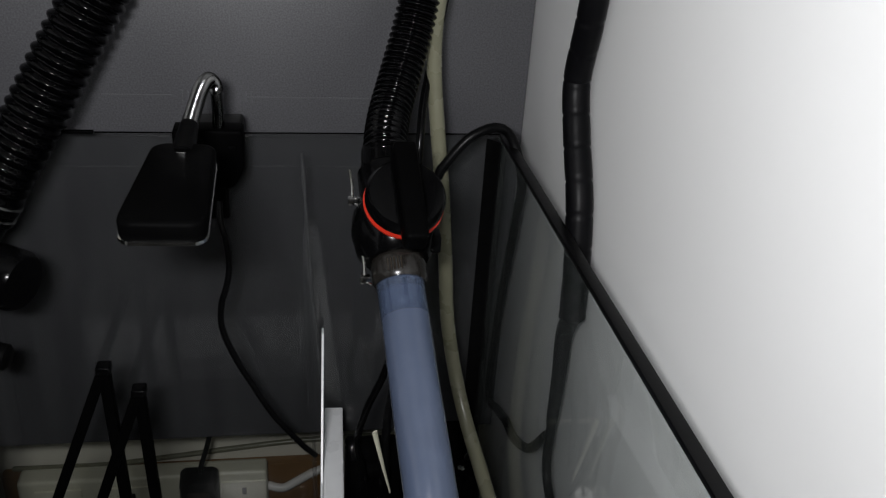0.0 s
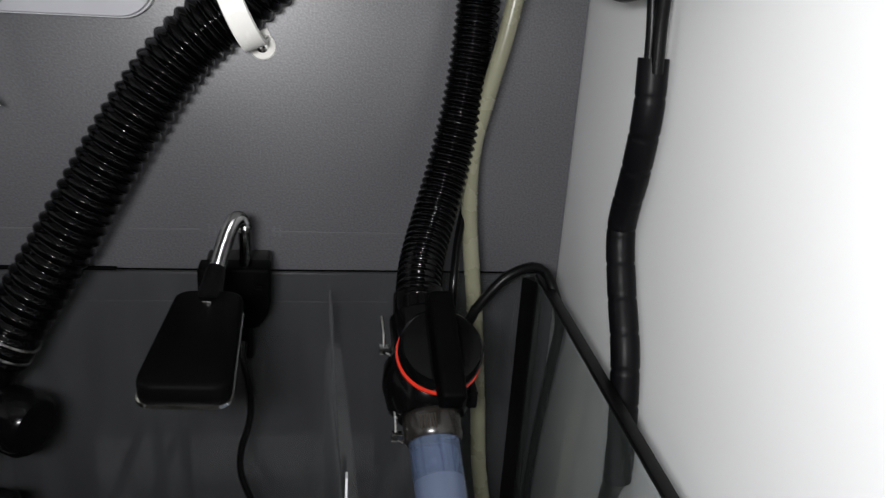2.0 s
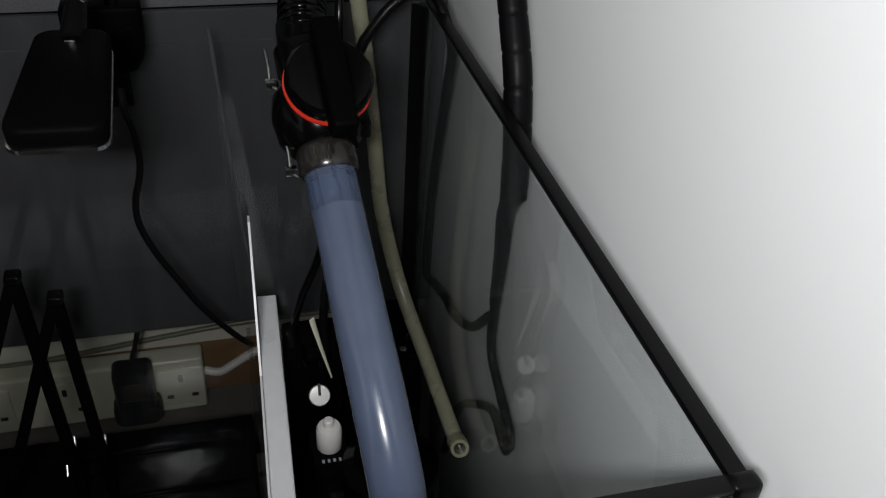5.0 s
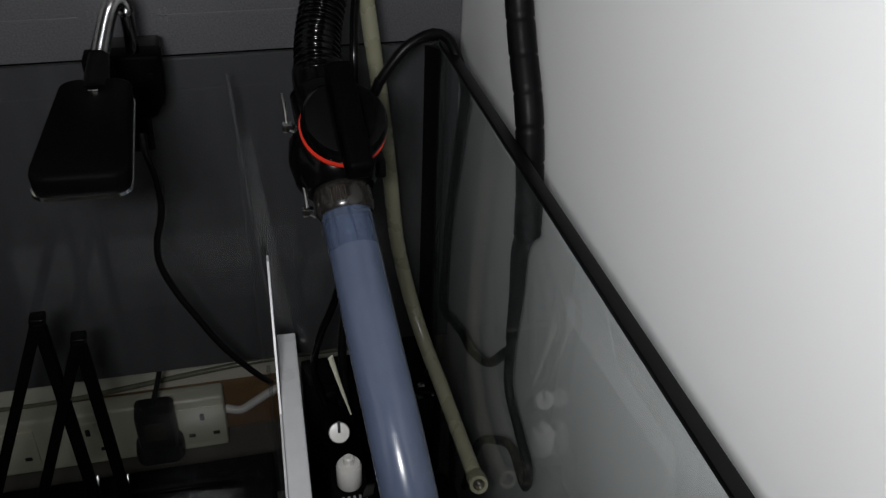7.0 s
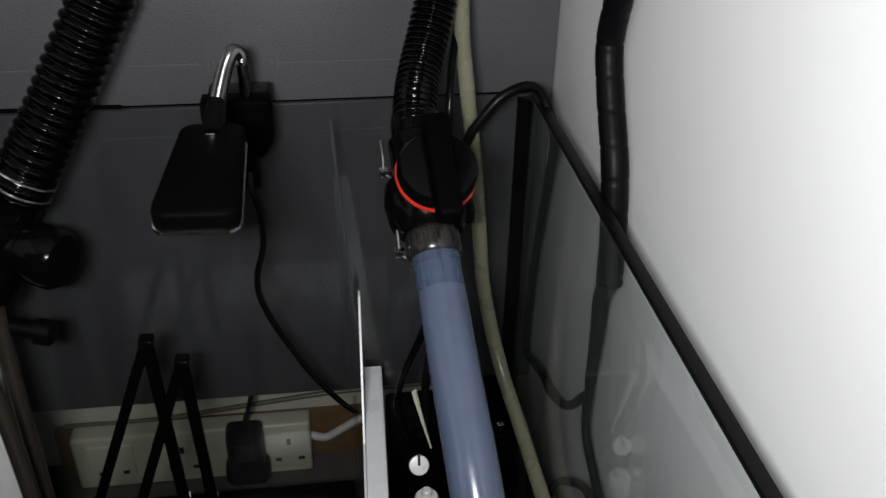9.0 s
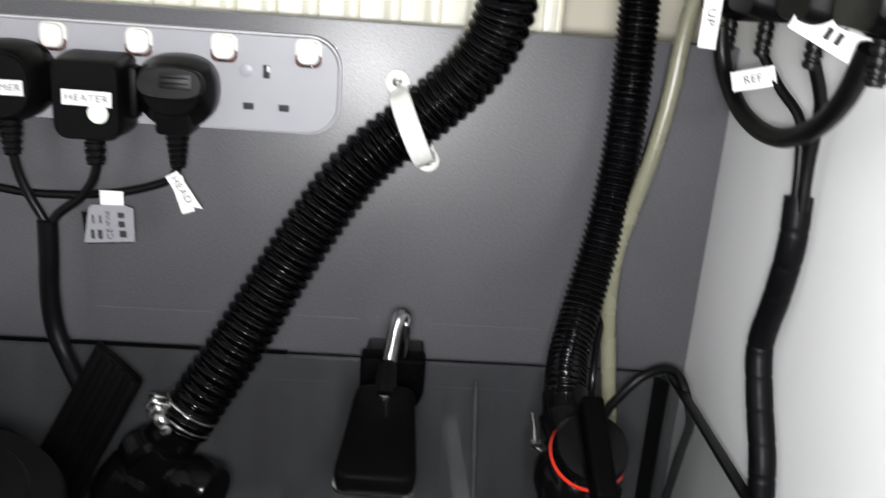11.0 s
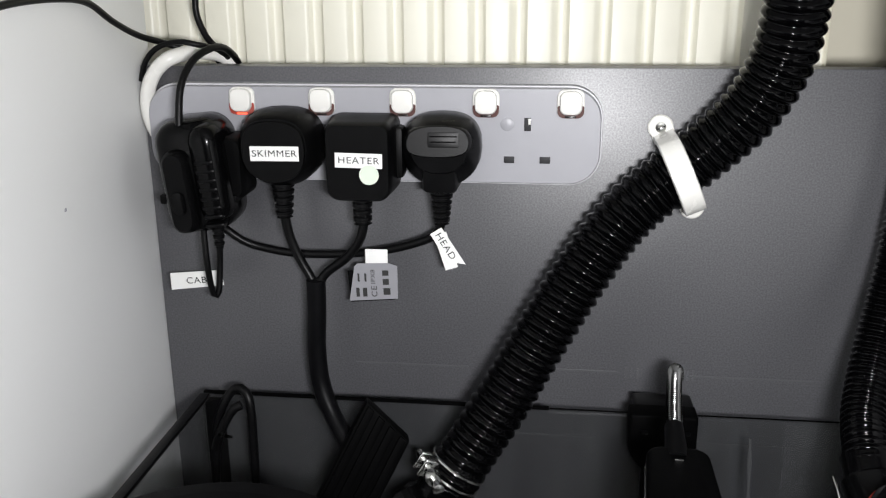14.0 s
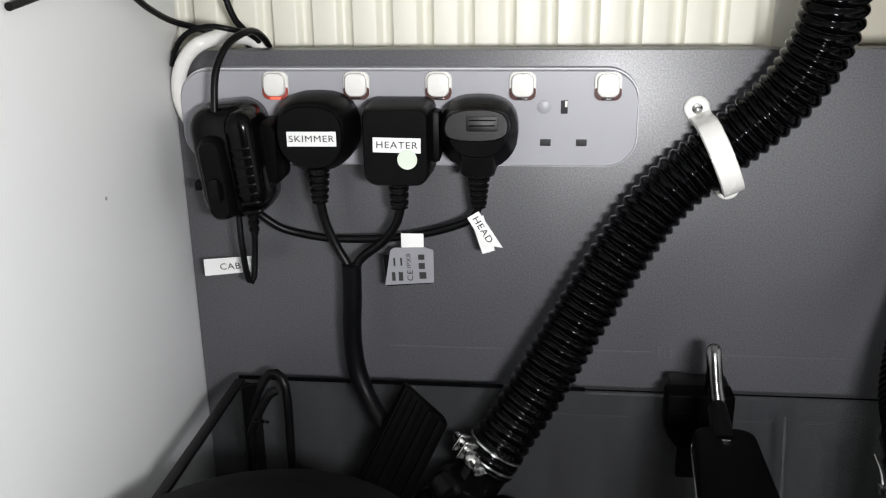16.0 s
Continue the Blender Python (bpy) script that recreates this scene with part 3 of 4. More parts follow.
def adaptor():
    th = thing("timer_adaptor", "chunky glossy black plug-in adaptor with cord loop in the socket strip", "adaptor", "plugs in the socket strip")
    x, z = -0.1940, 0.592
    tilt = Matrix.Translation((x, FACE - 0.0004, z)) @ pose(0, 0, 0, 0, -6)
    out = rounded(0.0450, 0.073, 0.015, 8)
    part("body", prism(out, [(0, 0.93, 0.95, 0), (-0.003, 0.98, 0.985, 0), (-0.014, 1.0, 1.0, 0), (-0.024, 0.97, 0.985, 0), (-0.031, 0.88, 0.95, 0), (-0.0355, 0.72, 0.89, 0), (-0.0375, 0.50, 0.80, 0)], tilt), BLACK_GLOSS, th)
    part("crown", prism(rounded(0.0190, 0.060, 0.0090, 8), [(-0.030, 1.05, 1.02, 0), (-0.036, 1.0, 1.0, 0), (-0.0400, 0.86, 0.96, 0), (-0.0425, 0.62, 0.88, 0), (-0.0435, 0.30, 0.75, 0)], tilt @ Matrix.Translation((0.0135, 0, 0.002))), BLACK_GLOSS, th)
    blk = part("inline_switch", prism(rounded(0.0165, 0.0520, 0.0070, 7), [(-0.028, 1, 1, 0), (-0.039, 1.0, 1.0, 0), (-0.0435, 0.92, 0.97, 0), (-0.0460, 0.72, 0.90, 0)], tilt @ Matrix.Translation((-0.0050, 0, -0.007))), BLACK_MATT, th)
    part("switch_rocker", prism(rounded(0.0085, 0.0150, 0.0040, 6), [(-0.0455, 1, 1, 0), (-0.0475, 0.9, 0.94, 0), (-0.0480, 0.6, 0.7, 0)], tilt @ Matrix.Translation((-0.0048, 0, -0.013))), BLACK_GLOSS, blk)
    for k in range(8):
        part("vent_rib", prism(rounded(0.0130, 0.0030, 0.0014, 4), [(-0.0375, 1, 1, 0), (-0.0428, 0.92, 0.9, 0), (-0.0436, 0.7, 0.6, 0)], tilt @ Matrix.Translation((0.0135, 0, 0.010 - k * 0.0056))), BLACK_SATIN, th)
    part("side_catch", box(x + 0.018, x + 0.0255, FACE - 0.027, FACE - 0.014, z - 0.017, z - 0.0125, 0.001), BLACK_MATT, th)
    part("side_catch", box(x - 0.0245, x - 0.019, FACE - 0.027, FACE - 0.014, z - 0.019, z - 0.0130, 0.001), BLACK_MATT, th)
    part("shoulder", prism(rounded(0.020, 0.040, 0.006, 4), [(0, 1, 1, 0), (-0.020, 1, 1, 0), (-0.024, 0.8, 0.9, 0)], Matrix.Translation((x + 0.0205, FACE - 0.0006, z + 0.004))), BLACK_MATT, th)
    strain_relief(th, x + 0.0095, FACE - 0.020, z - 0.035, 3, 0.0085, 0.0065, 0.014)
    part("cord_loop", sweep([(x + 0.0020, FACE - 0.026, z - 0.034), (x + 0.0030, FACE - 0.027, z - 0.058), (x + 0.0040, FACE - 0.024, z - 0.0785), (x + 0.0070, FACE - 0.022, z - 0.0790), (x + 0.0085, FACE - 0.020, z - 0.062), (x + 0.0095, FACE - 0.020, z - 0.048)], 0.0021, 0.003, 10), RUBBER, th)
    m = facing(-0.2078, -0.0215, 0.5172, 5)
    bm = rings([[(-0.0175, -0.0065, z), (-0.0165, 0.0052, z), (0.0195, 0.0055, z), (0.0195, -0.0052, z), (-0.0175, -0.0065, z)][:4] for z in (0, 0.0003)])
    bm.transform(m)
    lb = part("label", bm, LABEL, th, "white tape flag with black capitals")
    lettering("lettering", "CAB", 0.0064, m @ Matrix.Translation((0.0010, -0.0008, 0.0005)), lb)
    lettering("lettering", "L", 0.0064, m @ Matrix.Translation((0.0172, 0.0008, 0.0005)), lb)


plug_skimmer()
plug_heater()
plug_head()
adaptor()

cable("power_cable", [(-0.1960, -0.026, 0.5640), (-0.1880, -0.027, 0.5590), (-0.1795, -0.028, 0.5535), (-0.170, -0.026, 0.546), (-0.158, -0.024, 0.5415), (-0.137, -0.023, 0.538), (-0.107, -0.022, 0.538), (-0.077, -0.023, 0.542), (-0.054, -0.025, 0.549), (-0.044, -0.027, 0.555), (-0.0405, -0.0285, 0.563)], 0.0027, "thin black cord sagging between two plugs")
cable("power_cable", [(-0.1412, -0.0285, 0.565), (-0.139, -0.027, 0.550), (-0.133, -0.026, 0.534), (-0.1255, -0.027, 0.5205), (-0.124, -0.029, 0.512)], 0.0030, "black plug cord running into a cable sleeve")
cable("power_cable", [(-0.0895, -0.0305, 0.562), (-0.093, -0.030, 0.550), (-0.102, -0.028, 0.538), (-0.117, -0.028, 0.526), (-0.1215, -0.030, 0.516)], 0.0030, "black plug cord running into a cable sleeve")
cable("cable_sleeve", [(-0.1228, -0.030, 0.5225), (-0.1232, -0.030, 0.500), (-0.1245, -0.030, 0.475), (-0.1225, -0.031, 0.450), (-0.115, -0.036, 0.432), (-0.103, -0.046, 0.416), (-0.094, -0.055, 0.405)], lambda s: 0.0063 if s < 0.088 else 0.0058, "thick black sleeve bundling two plug cords", SLEEVE)


def head_tag():
    th = thing("cable_tag", "folded white tape flag reading HEAD on a black cord", "label")
    m = facing(-0.0365, -0.0325, 0.5465, -58)
    bm = rings([[(-0.014, -0.0042, z), (0.0125, -0.0046, z), (0.010, -0.0002, z), (0.0140, 0.0046, z), (-0.014, 0.0042, z)] for z in (0, 0.0003)])
    bm.transform(m)
    fl = part("flag", bm, LABEL, th)
    lettering("lettering", "HEAD", 0.0062, m @ Matrix.Translation((-0.0025, 0, 0.0005)), fl)
    bm = box(-0.0125, 0.0115, -0.0042, 0.0040, 0, 0.0003)
    bm.transform(facing(-0.0375, -0.0312, 0.5445, -72))
    part("flag_back", bm, LABEL, th)


head_tag()


def foil_tag():
    th = thing("rating_tag", "grey rating tag with white tab hanging on a black cord", "tag")
    part("tab", box(-0.0905, -0.0760, -0.0262, -0.0257, 0.5320, 0.5432, 0.0001), LABEL, th, "white wrapped tab")
    m = facing(-0.0855, -0.0268, 0.5205, 2)
    bm = rings([[(-0.0165, -0.0120, z), (0.0155, -0.0105, z), (0.0162, 0.0115, z), (0.0110, 0.0135, z), (-0.0095, 0.0135, z), (-0.0118, 0.0115, z)] for z in (0, 0.0003)])
    bm.transform(m)
    card = part("card", bm, GREYTAG, th)
    bm = box(-0.0150, 0.0140, -0.0115, 0.010, 0, 0.0003)
    bm.transform(facing(-0.0868, -0.0255, 0.5195, 5))
    part("card_back", bm, BLACK_MATT, th)
    lettering("lettering", "CE", 0.0055, m @ Matrix.Translation((0.0005, -0.0055, 0.0005)) @ pose(0, 0, 0, 0, 0, 90), card)
    lettering("lettering", "IPX8", 0.0042, m @ Matrix.Translation((0.0, 0.0045, 0.0005)) @ pose(0, 0, 0, 0, 0, 90), card)
    for x, y, w, h in ((-0.0095, 0.004, 0.0012, 0.0055), (-0.0050, 0.004, 0.0012, 0.0055), (-0.0105, -0.0060, 0.0022, 0.0060), (-0.0058, -0.0060, 0.0028, 0.0060), (0.0082, 0.0070, 0.0040, 0.0035), (0.0082, 0.0010, 0.0040, 0.0040), (0.0086, -0.0055, 0.0045, 0.0045)):
        bm = box(x - w / 2, x + w / 2, y - h / 2, y + h / 2, 0.0004, 0.0006)
        bm.transform(m)
        part("print_mark", bm, INK, card)


foil_tag()


# ---- hoses ----
def drain_hose():
    th = thing("drain_hose", "thick glossy black corrugated drain hose clipped to the back panel", "hose")
    pts = [(0.1507, -0.06, 0.7798), (0.1536, -0.054, 0.7332), (0.1549, -0.046, 0.6923), (0.1509, -0.038, 0.6609), (0.1362, -0.031, 0.6316), (0.1076, -0.0245, 0.6017), (0.0737, -0.0275, 0.5716), (0.048, -0.034, 0.5361), (0.0231, -0.0425, 0.4943), (-0.0006, -0.0515, 0.4526), (-0.0192, -0.0575, 0.4225), (-0.0342, -0.062, 0.3971)]
    link("corrugated_hose", ribbed(pts, 0.0184, 0.0160, 0.0070, 44), BLACK_HOSE, th, angle=180)
    part("cuff", sweep([(-0.0307, -0.0605, 0.4042), (-0.0441, -0.0655, 0.3832)], 0.0172, 0.004, 28), BLACK_GLOSS, th)
    return th


drain_hose()


def pipe_clip():
    """White saddle clip over the hose, screwed to the panel through two ears."""
    th = thing("pipe_clip", "white plastic saddle clip screwed over the hose", "pipe clip")
    a, b = Vector((0.0925, 0, 0.6200)), Vector((0.1150, 0, 0.5700))
    mid = (a + b) / 2
    u = (b - a).normalized()
    w = Vector((u.z, 0, -u.x))
    n = Vector((0, -1, 0))
    R, half = 0.0222, 0.0068
    loops = []
    path = [(-0.0225, 0.0015), (-0.0222, 0.012)] + [(-R * math.cos(math.pi * k / 14), 0.0250 + R * 0.92 * math.sin(math.pi * k / 14)) for k in range(1, 14)] + [(0.0222, 0.012), (0.0225, 0.0015)]
    for s, d in path:
        o = mid + u * s + n * d
        outn = (u * s + n * (d - 0.02)).normalized()
        loops.append([o + w * half, o + w * half * 0.9 + outn * 0.0022, o - w * half * 0.9 + outn * 0.0022, o - w * half])
    part("band", rings(loops), WHITE_PLASTIC, th)
    for e, s in ((a, 1), (b, -1)):
        m = axes(e, w, u, -n)
        ear = part("ear", lathe([(0.0078, 0.0), (0.0078, -0.0026), (0.0070, -0.0034)], m, 28), WHITE_PLASTIC, th)
        bm = box(-0.0070, 0.0070, 0.0, 0.009 * s, -0.0030, 0.0, 0.0) if s > 0 else box(-0.0070, 0.0070, -0.009, 0.0, -0.0030, 0.0)
        bm.transform(m)
        part("ear_web", bm, WHITE_PLASTIC, th)
        part("screw_head", lathe([(0.0034, -0.0034), (0.0032, -0.0044), (0.0018, -0.0048), (0.0010, -0.0042)], m, 20), STEEL, ear, "steel cross-head screw")
    return th


pipe_clip()


def wire_clamp(name, centre, axis_to, r, lug_dir):
    """Double-wire spring clamp with a wing screw."""
    th = thing("hose_clamp", "shiny zinc double-wire hose clamp with a tightening screw", "hose clamp")
    m = along(centre, axis_to)
    for dz in (-0.0045, 0.0045):
        part("wire_ring", sweep([m @ Vector((r * math.cos(a), r * math.sin(a), dz)) for a in [2 * math.pi * k / 16 for k in range(17)]], 0.0010, 0.003, 8), STEEL, th)
    d = Vector(lug_dir).normalized()
    c = Vector(centre) + d * (r + 0.002)
    ax = (Vector(axis_to) - Vector(centre)).normalized()
    side = d.cross(ax).normalized()
    for s in (-1, 1):
        bm = box(-0.005, 0.0052, -0.0013, 0.0013, -0.0062, 0.0062, 0.0012, 3)
        bm.transform(axes(c + side * 0.0045 * s, d, side, ax))
        part("lug", bm, STEEL, th)
    part("bolt", lathe([(0.0028, -0.014), (0.0028, 0.013), (0.0052, 0.0131), (0.0052, 0.0175), (0.0040, 0.0190)], along(c + d * 0.001, c + d * 0.001 + side), 14), STEEL, th)
    part("bolt_end", lathe([(0.0024, 0.0190), (0.0024, 0.0260), (0.0038, 0.0262), (0.0036, 0.0290), (0.0015, 0.0300)], along(c + d * 0.001, c + d * 0.001 + side), 16), STEEL, th)


wire_clamp("hose_clamp", (-0.0292, -0.06, 0.4067), (-0.0441, -0.0655, 0.3832), 0.0187, (-0.75, -0.35, 0.35))


def drain_valve():
    th = thing("ball_valve", "black plastic ball valve at the foot of the drain hose", "valve")
    p, q = Vector((-0.0441, -0.0655, 0.3832)), Vector((-0.0893, -0.08, 0.3114))
    m = along(p, q)
    part("socket_end", lathe([(0.0175, -0.006), (0.0215, -0.003), (0.0225, 0.006), (0.0225, 0.016), (0.019, 0.020)], m, 32), BLACK_GLOSS, th)
    part("body", lathe([(0.019, 0.014), (0.026, 0.020), (0.0275, 0.033), (0.026, 0.046), (0.019, 0.052)], m, 32), BLACK_GLOSS, th)
    part("union_nut", lathe([(0.0200, 0.050), (0.0235, 0.053), (0.0235, 0.078), (0.0205, 0.082), (0.0185, 0.082)], m, 12), BLACK_GLOSS, th)
    c = p + (q - p) * 0.16
    part("stem", lathe([(0.0150, 0.0), (0.0150, 0.030), (0.0120, 0.032)], along(c, c + Vector((0.85, -0.40, -0.12))), 24), BLACK_GLOSS, th)
    part("handle", lathe([(0.0175, 0.0), (0.0190, 0.004), (0.0190, 0.020), (0.0165, 0.024)], along(c + Vector((0.022, -0.011, -0.003)), c + Vector((0.85, -0.40, -0.12)) * 2), 30), BLACK_GLOSS, th)
    part("drain_tap", lathe([(0.0060, 0), (0.0060, 0.020), (0.0085, 0.0205), (0.0085, 0.030), (0.0060, 0.032)], along((-0.0545, -0.085, 0.319), (-0.0227, -0.0895, 0.3126)), 16), BLACK_MATT, th)


drain_valve()


def return_hose():
    th = thing("return_hose", "black corrugated return hose running up the back panel", "hose")
    pts = [(0.2345, -0.0165, 0.785), (0.236, -0.0165, 0.72), (0.2375, -0.0165, 0.675), (0.239, -0.0165, 0.625), (0.2372, -0.0224, 0.5857), (0.2323, -0.0304, 0.5474), (0.225, -0.04, 0.5141), (0.2164, -0.0555, 0.4884), (0.208, -0.0769, 0.4689), (0.2041, -0.0987, 0.4576), (0.2038, -0.116, 0.4455)]
    part("cuff", sweep([(0.2045, -0.100, 0.4535), (0.2038, -0.1165, 0.4452)], 0.0146, 0.004, 26), BLACK_GLOSS, th)
    link("corrugated_hose", ribbed(pts, 0.0129, 0.0112, 0.0042, 30), BLACK_HOSE, th, angle=180)


return_hose()


def return_valve():
    th = thing("ball_valve", "black ball valve with round knob and red ring", "valve")
    p, q = Vector((0.2040, -0.1205, 0.4425)), Vector((0.2075, -0.1735, 0.4050))
    a = (q - p).normalized()
    n = Vector((0.06, -0.66, 0.75))
    n = (n - a * n.dot(a)).normalized()
    s = a.cross(n)
    m = along(p, q)
    part("inlet", lathe([(0.0142, -0.010), (0.0165, -0.008), (0.0165, 0.008), (0.0180, 0.010), (0.0180, 0.018)], m, 28), BLACK_GLOSS, th)
    part("body", lathe([(0.0165, 0.012), (0.0215, 0.018), (0.0235, 0.029), (0.0215, 0.042), (0.0170, 0.048)], m, 32), BLACK_GLOSS, th)
    c = p + a * 0.0240 - s * 0.003
    mk = Matrix.Translation(c) @ Matrix((a, n.cross(a), n)).transposed().to_4x4()
    part("stem", lathe([(0.016, 0.0), (0.016, 0.022)], mk, 28), BLACK_GLOSS, th)
    knob = part("knob", lathe([(0.0195, 0.0230), (0.0213, 0.0245), (0.0213, 0.0300), (0.0195, 0.0325), (0.0150, 0.0330)], mk, 40), BLACK_GLOSS, th)
    bm = box(-0.025, 0.033, -0.0060, 0.0065, 0.0300, 0.0440, 0.003, 3)
    bm.transform(mk)
    part("grip", bm, BLACK_DULL, knob)
    part("red_ring", lathe([(0.0195, 0.0205), (0.0217, 0.0207), (0.0217, 0.0218), (0.0195, 0.0220)], mk, 40), RED, th, "bright red ring under the knob")
    part("union_nut", lathe([(0.0135, 0.045), (0.0148, 0.049), (0.0148, 0.060), (0.0136, 0.062)], m, 28), UNION, th, "grey-brown threaded union")
    for k in range(5):
        ang = radians(58 + k * 7)
        d = n * math.sin(ang) * 0.0149 + s * math.cos(ang) * 0.0149
        bm = box(-0.0004, 0.0004, -0.0004, 0.0004, -0.0036, 0.0036)
        bm.transform(along(p + a * 0.0555 + d, p + a * 0.2 + d))
        part("grip_rib", bm, SMOKE, th)
    part("tail_lug", box(-0.004, 0.004, -0.006, 0.006, 0.0, 0.010, 0.0015, 2, Matrix.Translation(c + a * 0.017 - s * 0.017)), BLACK_GLOSS, th)
    part("barb", lathe([(0.0112, 0.066), (0.0112, 0.0725), (0.0100, 0.0770), (0.0065, 0.0800), (0.0005, 0.0810)], m, 24), BLUE_DARK, th, "dark barb seen inside the tube")
    for o, top in ((c - a * 0.024 + s * 0.0235 * 1, 1), (c + a * 0.024 + s * 0.0215, 0)):
        bm = sweep([o - a * 0.010, o + a * 0.001 + n * 0.002, o + a * 0.010, o + a * 0.013 - s * 0.003], 0.0009, 0.002, 8)
        part("spring_clip", bm, STEEL, th, "bent steel clip end")
        bm = box(-0.0028, 0.0028, -0.0020, 0.0020, -0.0022, 0.0022, 0.0007)
        bm.transform(Matrix.Translation(o + a * 0.0095))
        part("clip_lug", bm, STEEL, th)


return_valve()

blue = thing("pump_tube", "milky blue clear vinyl tube under the return valve", "tube")
part("tube_end", sweep([(0.2072, -0.1690, 0.4085), (0.2079, -0.1800, 0.4010), (0.2086, -0.1882, 0.3961)], 0.0128, 0.003, 30), BLUE_TUBE, blue, "clear tube end pushed over a dark barb")
part("tube", sweep([(0.2086, -0.1882, 0.3961), (0.2105, -0.228, 0.3745), (0.2135, -0.272, 0.3490), (0.2170, -0.300, 0.318), (0.2205, -0.315, 0.27), (0.222, -0.318, 0.18), (0.222, -0.318, 0.10)], 0.0127, 0.005, 30), MILKY, blue)

air = thing("air_tube", "yellowed translucent vinyl tube hanging into the tank", "tube")
aim = along((0.2785, -0.196, 0.2225), (0.2600, -0.330, 0.300))
part("coupler", lathe([(0.0034, 0.002), (0.0036, 0.0105), (0.0056, 0.0108), (0.0060, 0.0070), (0.0060, -0.004), (0.0050, -0.009)], aim, 20), PALE_TUBE, air, "pale push-on elbow with open end")
part("bore", lathe([(0.0030, 0.0026), (0.0033, 0.0030)], aim, 16), SMOKE, air)
part("tube", sweep([(0.283, -0.016, 0.775), (0.275, -0.022, 0.72), (0.2640, -0.030, 0.668), (0.2600, -0.034, 0.630), (0.2540, -0.036, 0.592), (0.2455, -0.036, 0.553), (0.2395, -0.036, 0.521), (0.2393, -0.038, 0.485), (0.2430, -0.0450, 0.445), (0.2475, -0.0500, 0.405), (0.2515, -0.0550, 0.360), (0.2550, -0.0600, 0.315), (0.2605, -0.0720, 0.280), (0.2670, -0.0920, 0.252), (0.2735, -0.122, 0.233), (0.2775, -0.158, 0.222), (0.2785, -0.192, 0.2215)], 0.0049, 0.005, 18), PALE_TUBE, air)


# ---- right side: cable sleeve and plugs on the side panel ----
def sleeve():
    th = thing("cable_sleeve", "black spiral-cut sleeve over cords on the white side panel", "cable sleeve")
    x = 0.3020
    pts = [(x, -0.142, 0.596), (x, -0.145, 0.570), (x, -0.140, 0.540), (x, -0.132, 0.508), (x, -0.143, 0.483), (x, -0.161, 0.456), (x, -0.169, 0.436), (x, -0.175, 0.413), (x, -0.178, 0.388)]
    part("wrap", sweep(pts, lambda s: 0.0073 if (s / 0.018) % 1 < 0.93 else 0.0068, 0.0015, 16), SLEEVE, th)
    part("lower_wrap", sweep([(x, -0.180, 0.392), (x, -0.170, 0.372), (x, -0.171, 0.343), (x, -0.170, 0.309)], lambda s: 0.0056 - 0.025 * s, 0.003, 14), SLEEVE, th)
    part("cord", sweep([(x, -0.170, 0.312), (x, -0.173, 0.275), (x, -0.198, 0.260), (x, -0.219, 0.250), (x, -0.2175, 0.234), (x, -0.207, 0.235), (x, -0.190, 0.238), (x, -0.163, 0.217), (x, -0.124, 0.172), (x, -0.10, 0.10)], 0.0029, 0.004, 10), RUBBER, th)
    part("cord", sweep([(x, -0.148, 0.590), (x - 0.001, -0.147, 0.615), (x - 0.002, -0.150, 0.640), (x - 0.008, -0.158, 0.652), (0.2832, -0.168, 0.668)], 0.0032, 0.005, 10), RUBBER, th)
    part("cord", sweep([(x - 0.003, -0.146, 0.590), (x - 0.004, -0.143, 0.615), (x - 0.006, -0.138, 0.635), (x - 0.013, -0.123, 0.648), (0.2808, -0.112, 0.664)], 0.0026, 0.005, 10), RUBBER, th)


sleeve()


def side_sockets():
    th = thing("side_socket", "white socket block on the side panel, mostly hidden by plugs", "socket")
    part("block", box(XR - 0.011, XR - 0.0003, -0.34, -0.02, 0.688, 0.752, 0.003), SOCKET, th)


side_sockets()


def side_plug(y, z, w, h, d, label, gloss):
    """Plug in the side panel's socket block, pointing away from it."""
    th = thing("plug", label, "plug", "plugs in the side socket")
    m = Matrix.Translation((XR - 0.0115, y, z)) @ pose(0, 0, 0, 0, 0, -90)
    part("body", prism(rounded(w, h, 0.008, 5), [(0, 0.97, 0.97, 0), (-0.003, 1, 1, 0), (-d * 0.6, 1, 1, 0), (-d * 0.93, 0.86, 0.9, 0), (-d, 0.8, 0.85, 0)], m), BLACK_GLOSS if gloss else BLACK_MATT, th)
    bm = sweep([(XR - 0.011 - d * 0.55, y, z - h / 2 + 0.002), (XR - 0.011 - d * 0.55, y, z - h / 2 - 0.018)], lambda s: 0.0043 * (1.0 if (s / 0.0042) % 1 < 0.6 else 0.82), 0.0006, 14)
    part("cord_grip", bm, RUBBER, th)
    return th


p1 = side_plug(-0.052, 0.705, 0.047, 0.058, 0.030, "black mains plug with upright white label on the side socket", True)
bm = box(-0.0050, 0.0050, -0.027, 0.018, 0, 0.0003)
mlab = axes((0.2620, -0.080, 0.6880), (0.80, -0.60, 0), (0, 0, 1), (-0.60, -0.80, 0))
bm.transform(mlab)
lb = part("label", bm, LABEL, p1, "upright white tape label with black capitals")
lettering("lettering", "UP", 0.0066, mlab @ Matrix.Translation((0, -0.010, 0.0005)) @ pose(0, 0, 0, 0, 0, -90), lb)
p2 = side_plug(-0.112, 0.706, 0.045, 0.052, 0.034, "black mains plug with REF cord label on the side socket", False)
def flag_pose(o, x, n):
    """A pose with x along a flag and z as near as may be to n."""
    x = Vector(x).normalized()
    n = Vector(n) - x * Vector(n).dot(x)
    n.normalize()
    y = n.cross(x)
    return axes(o, x, y, n)


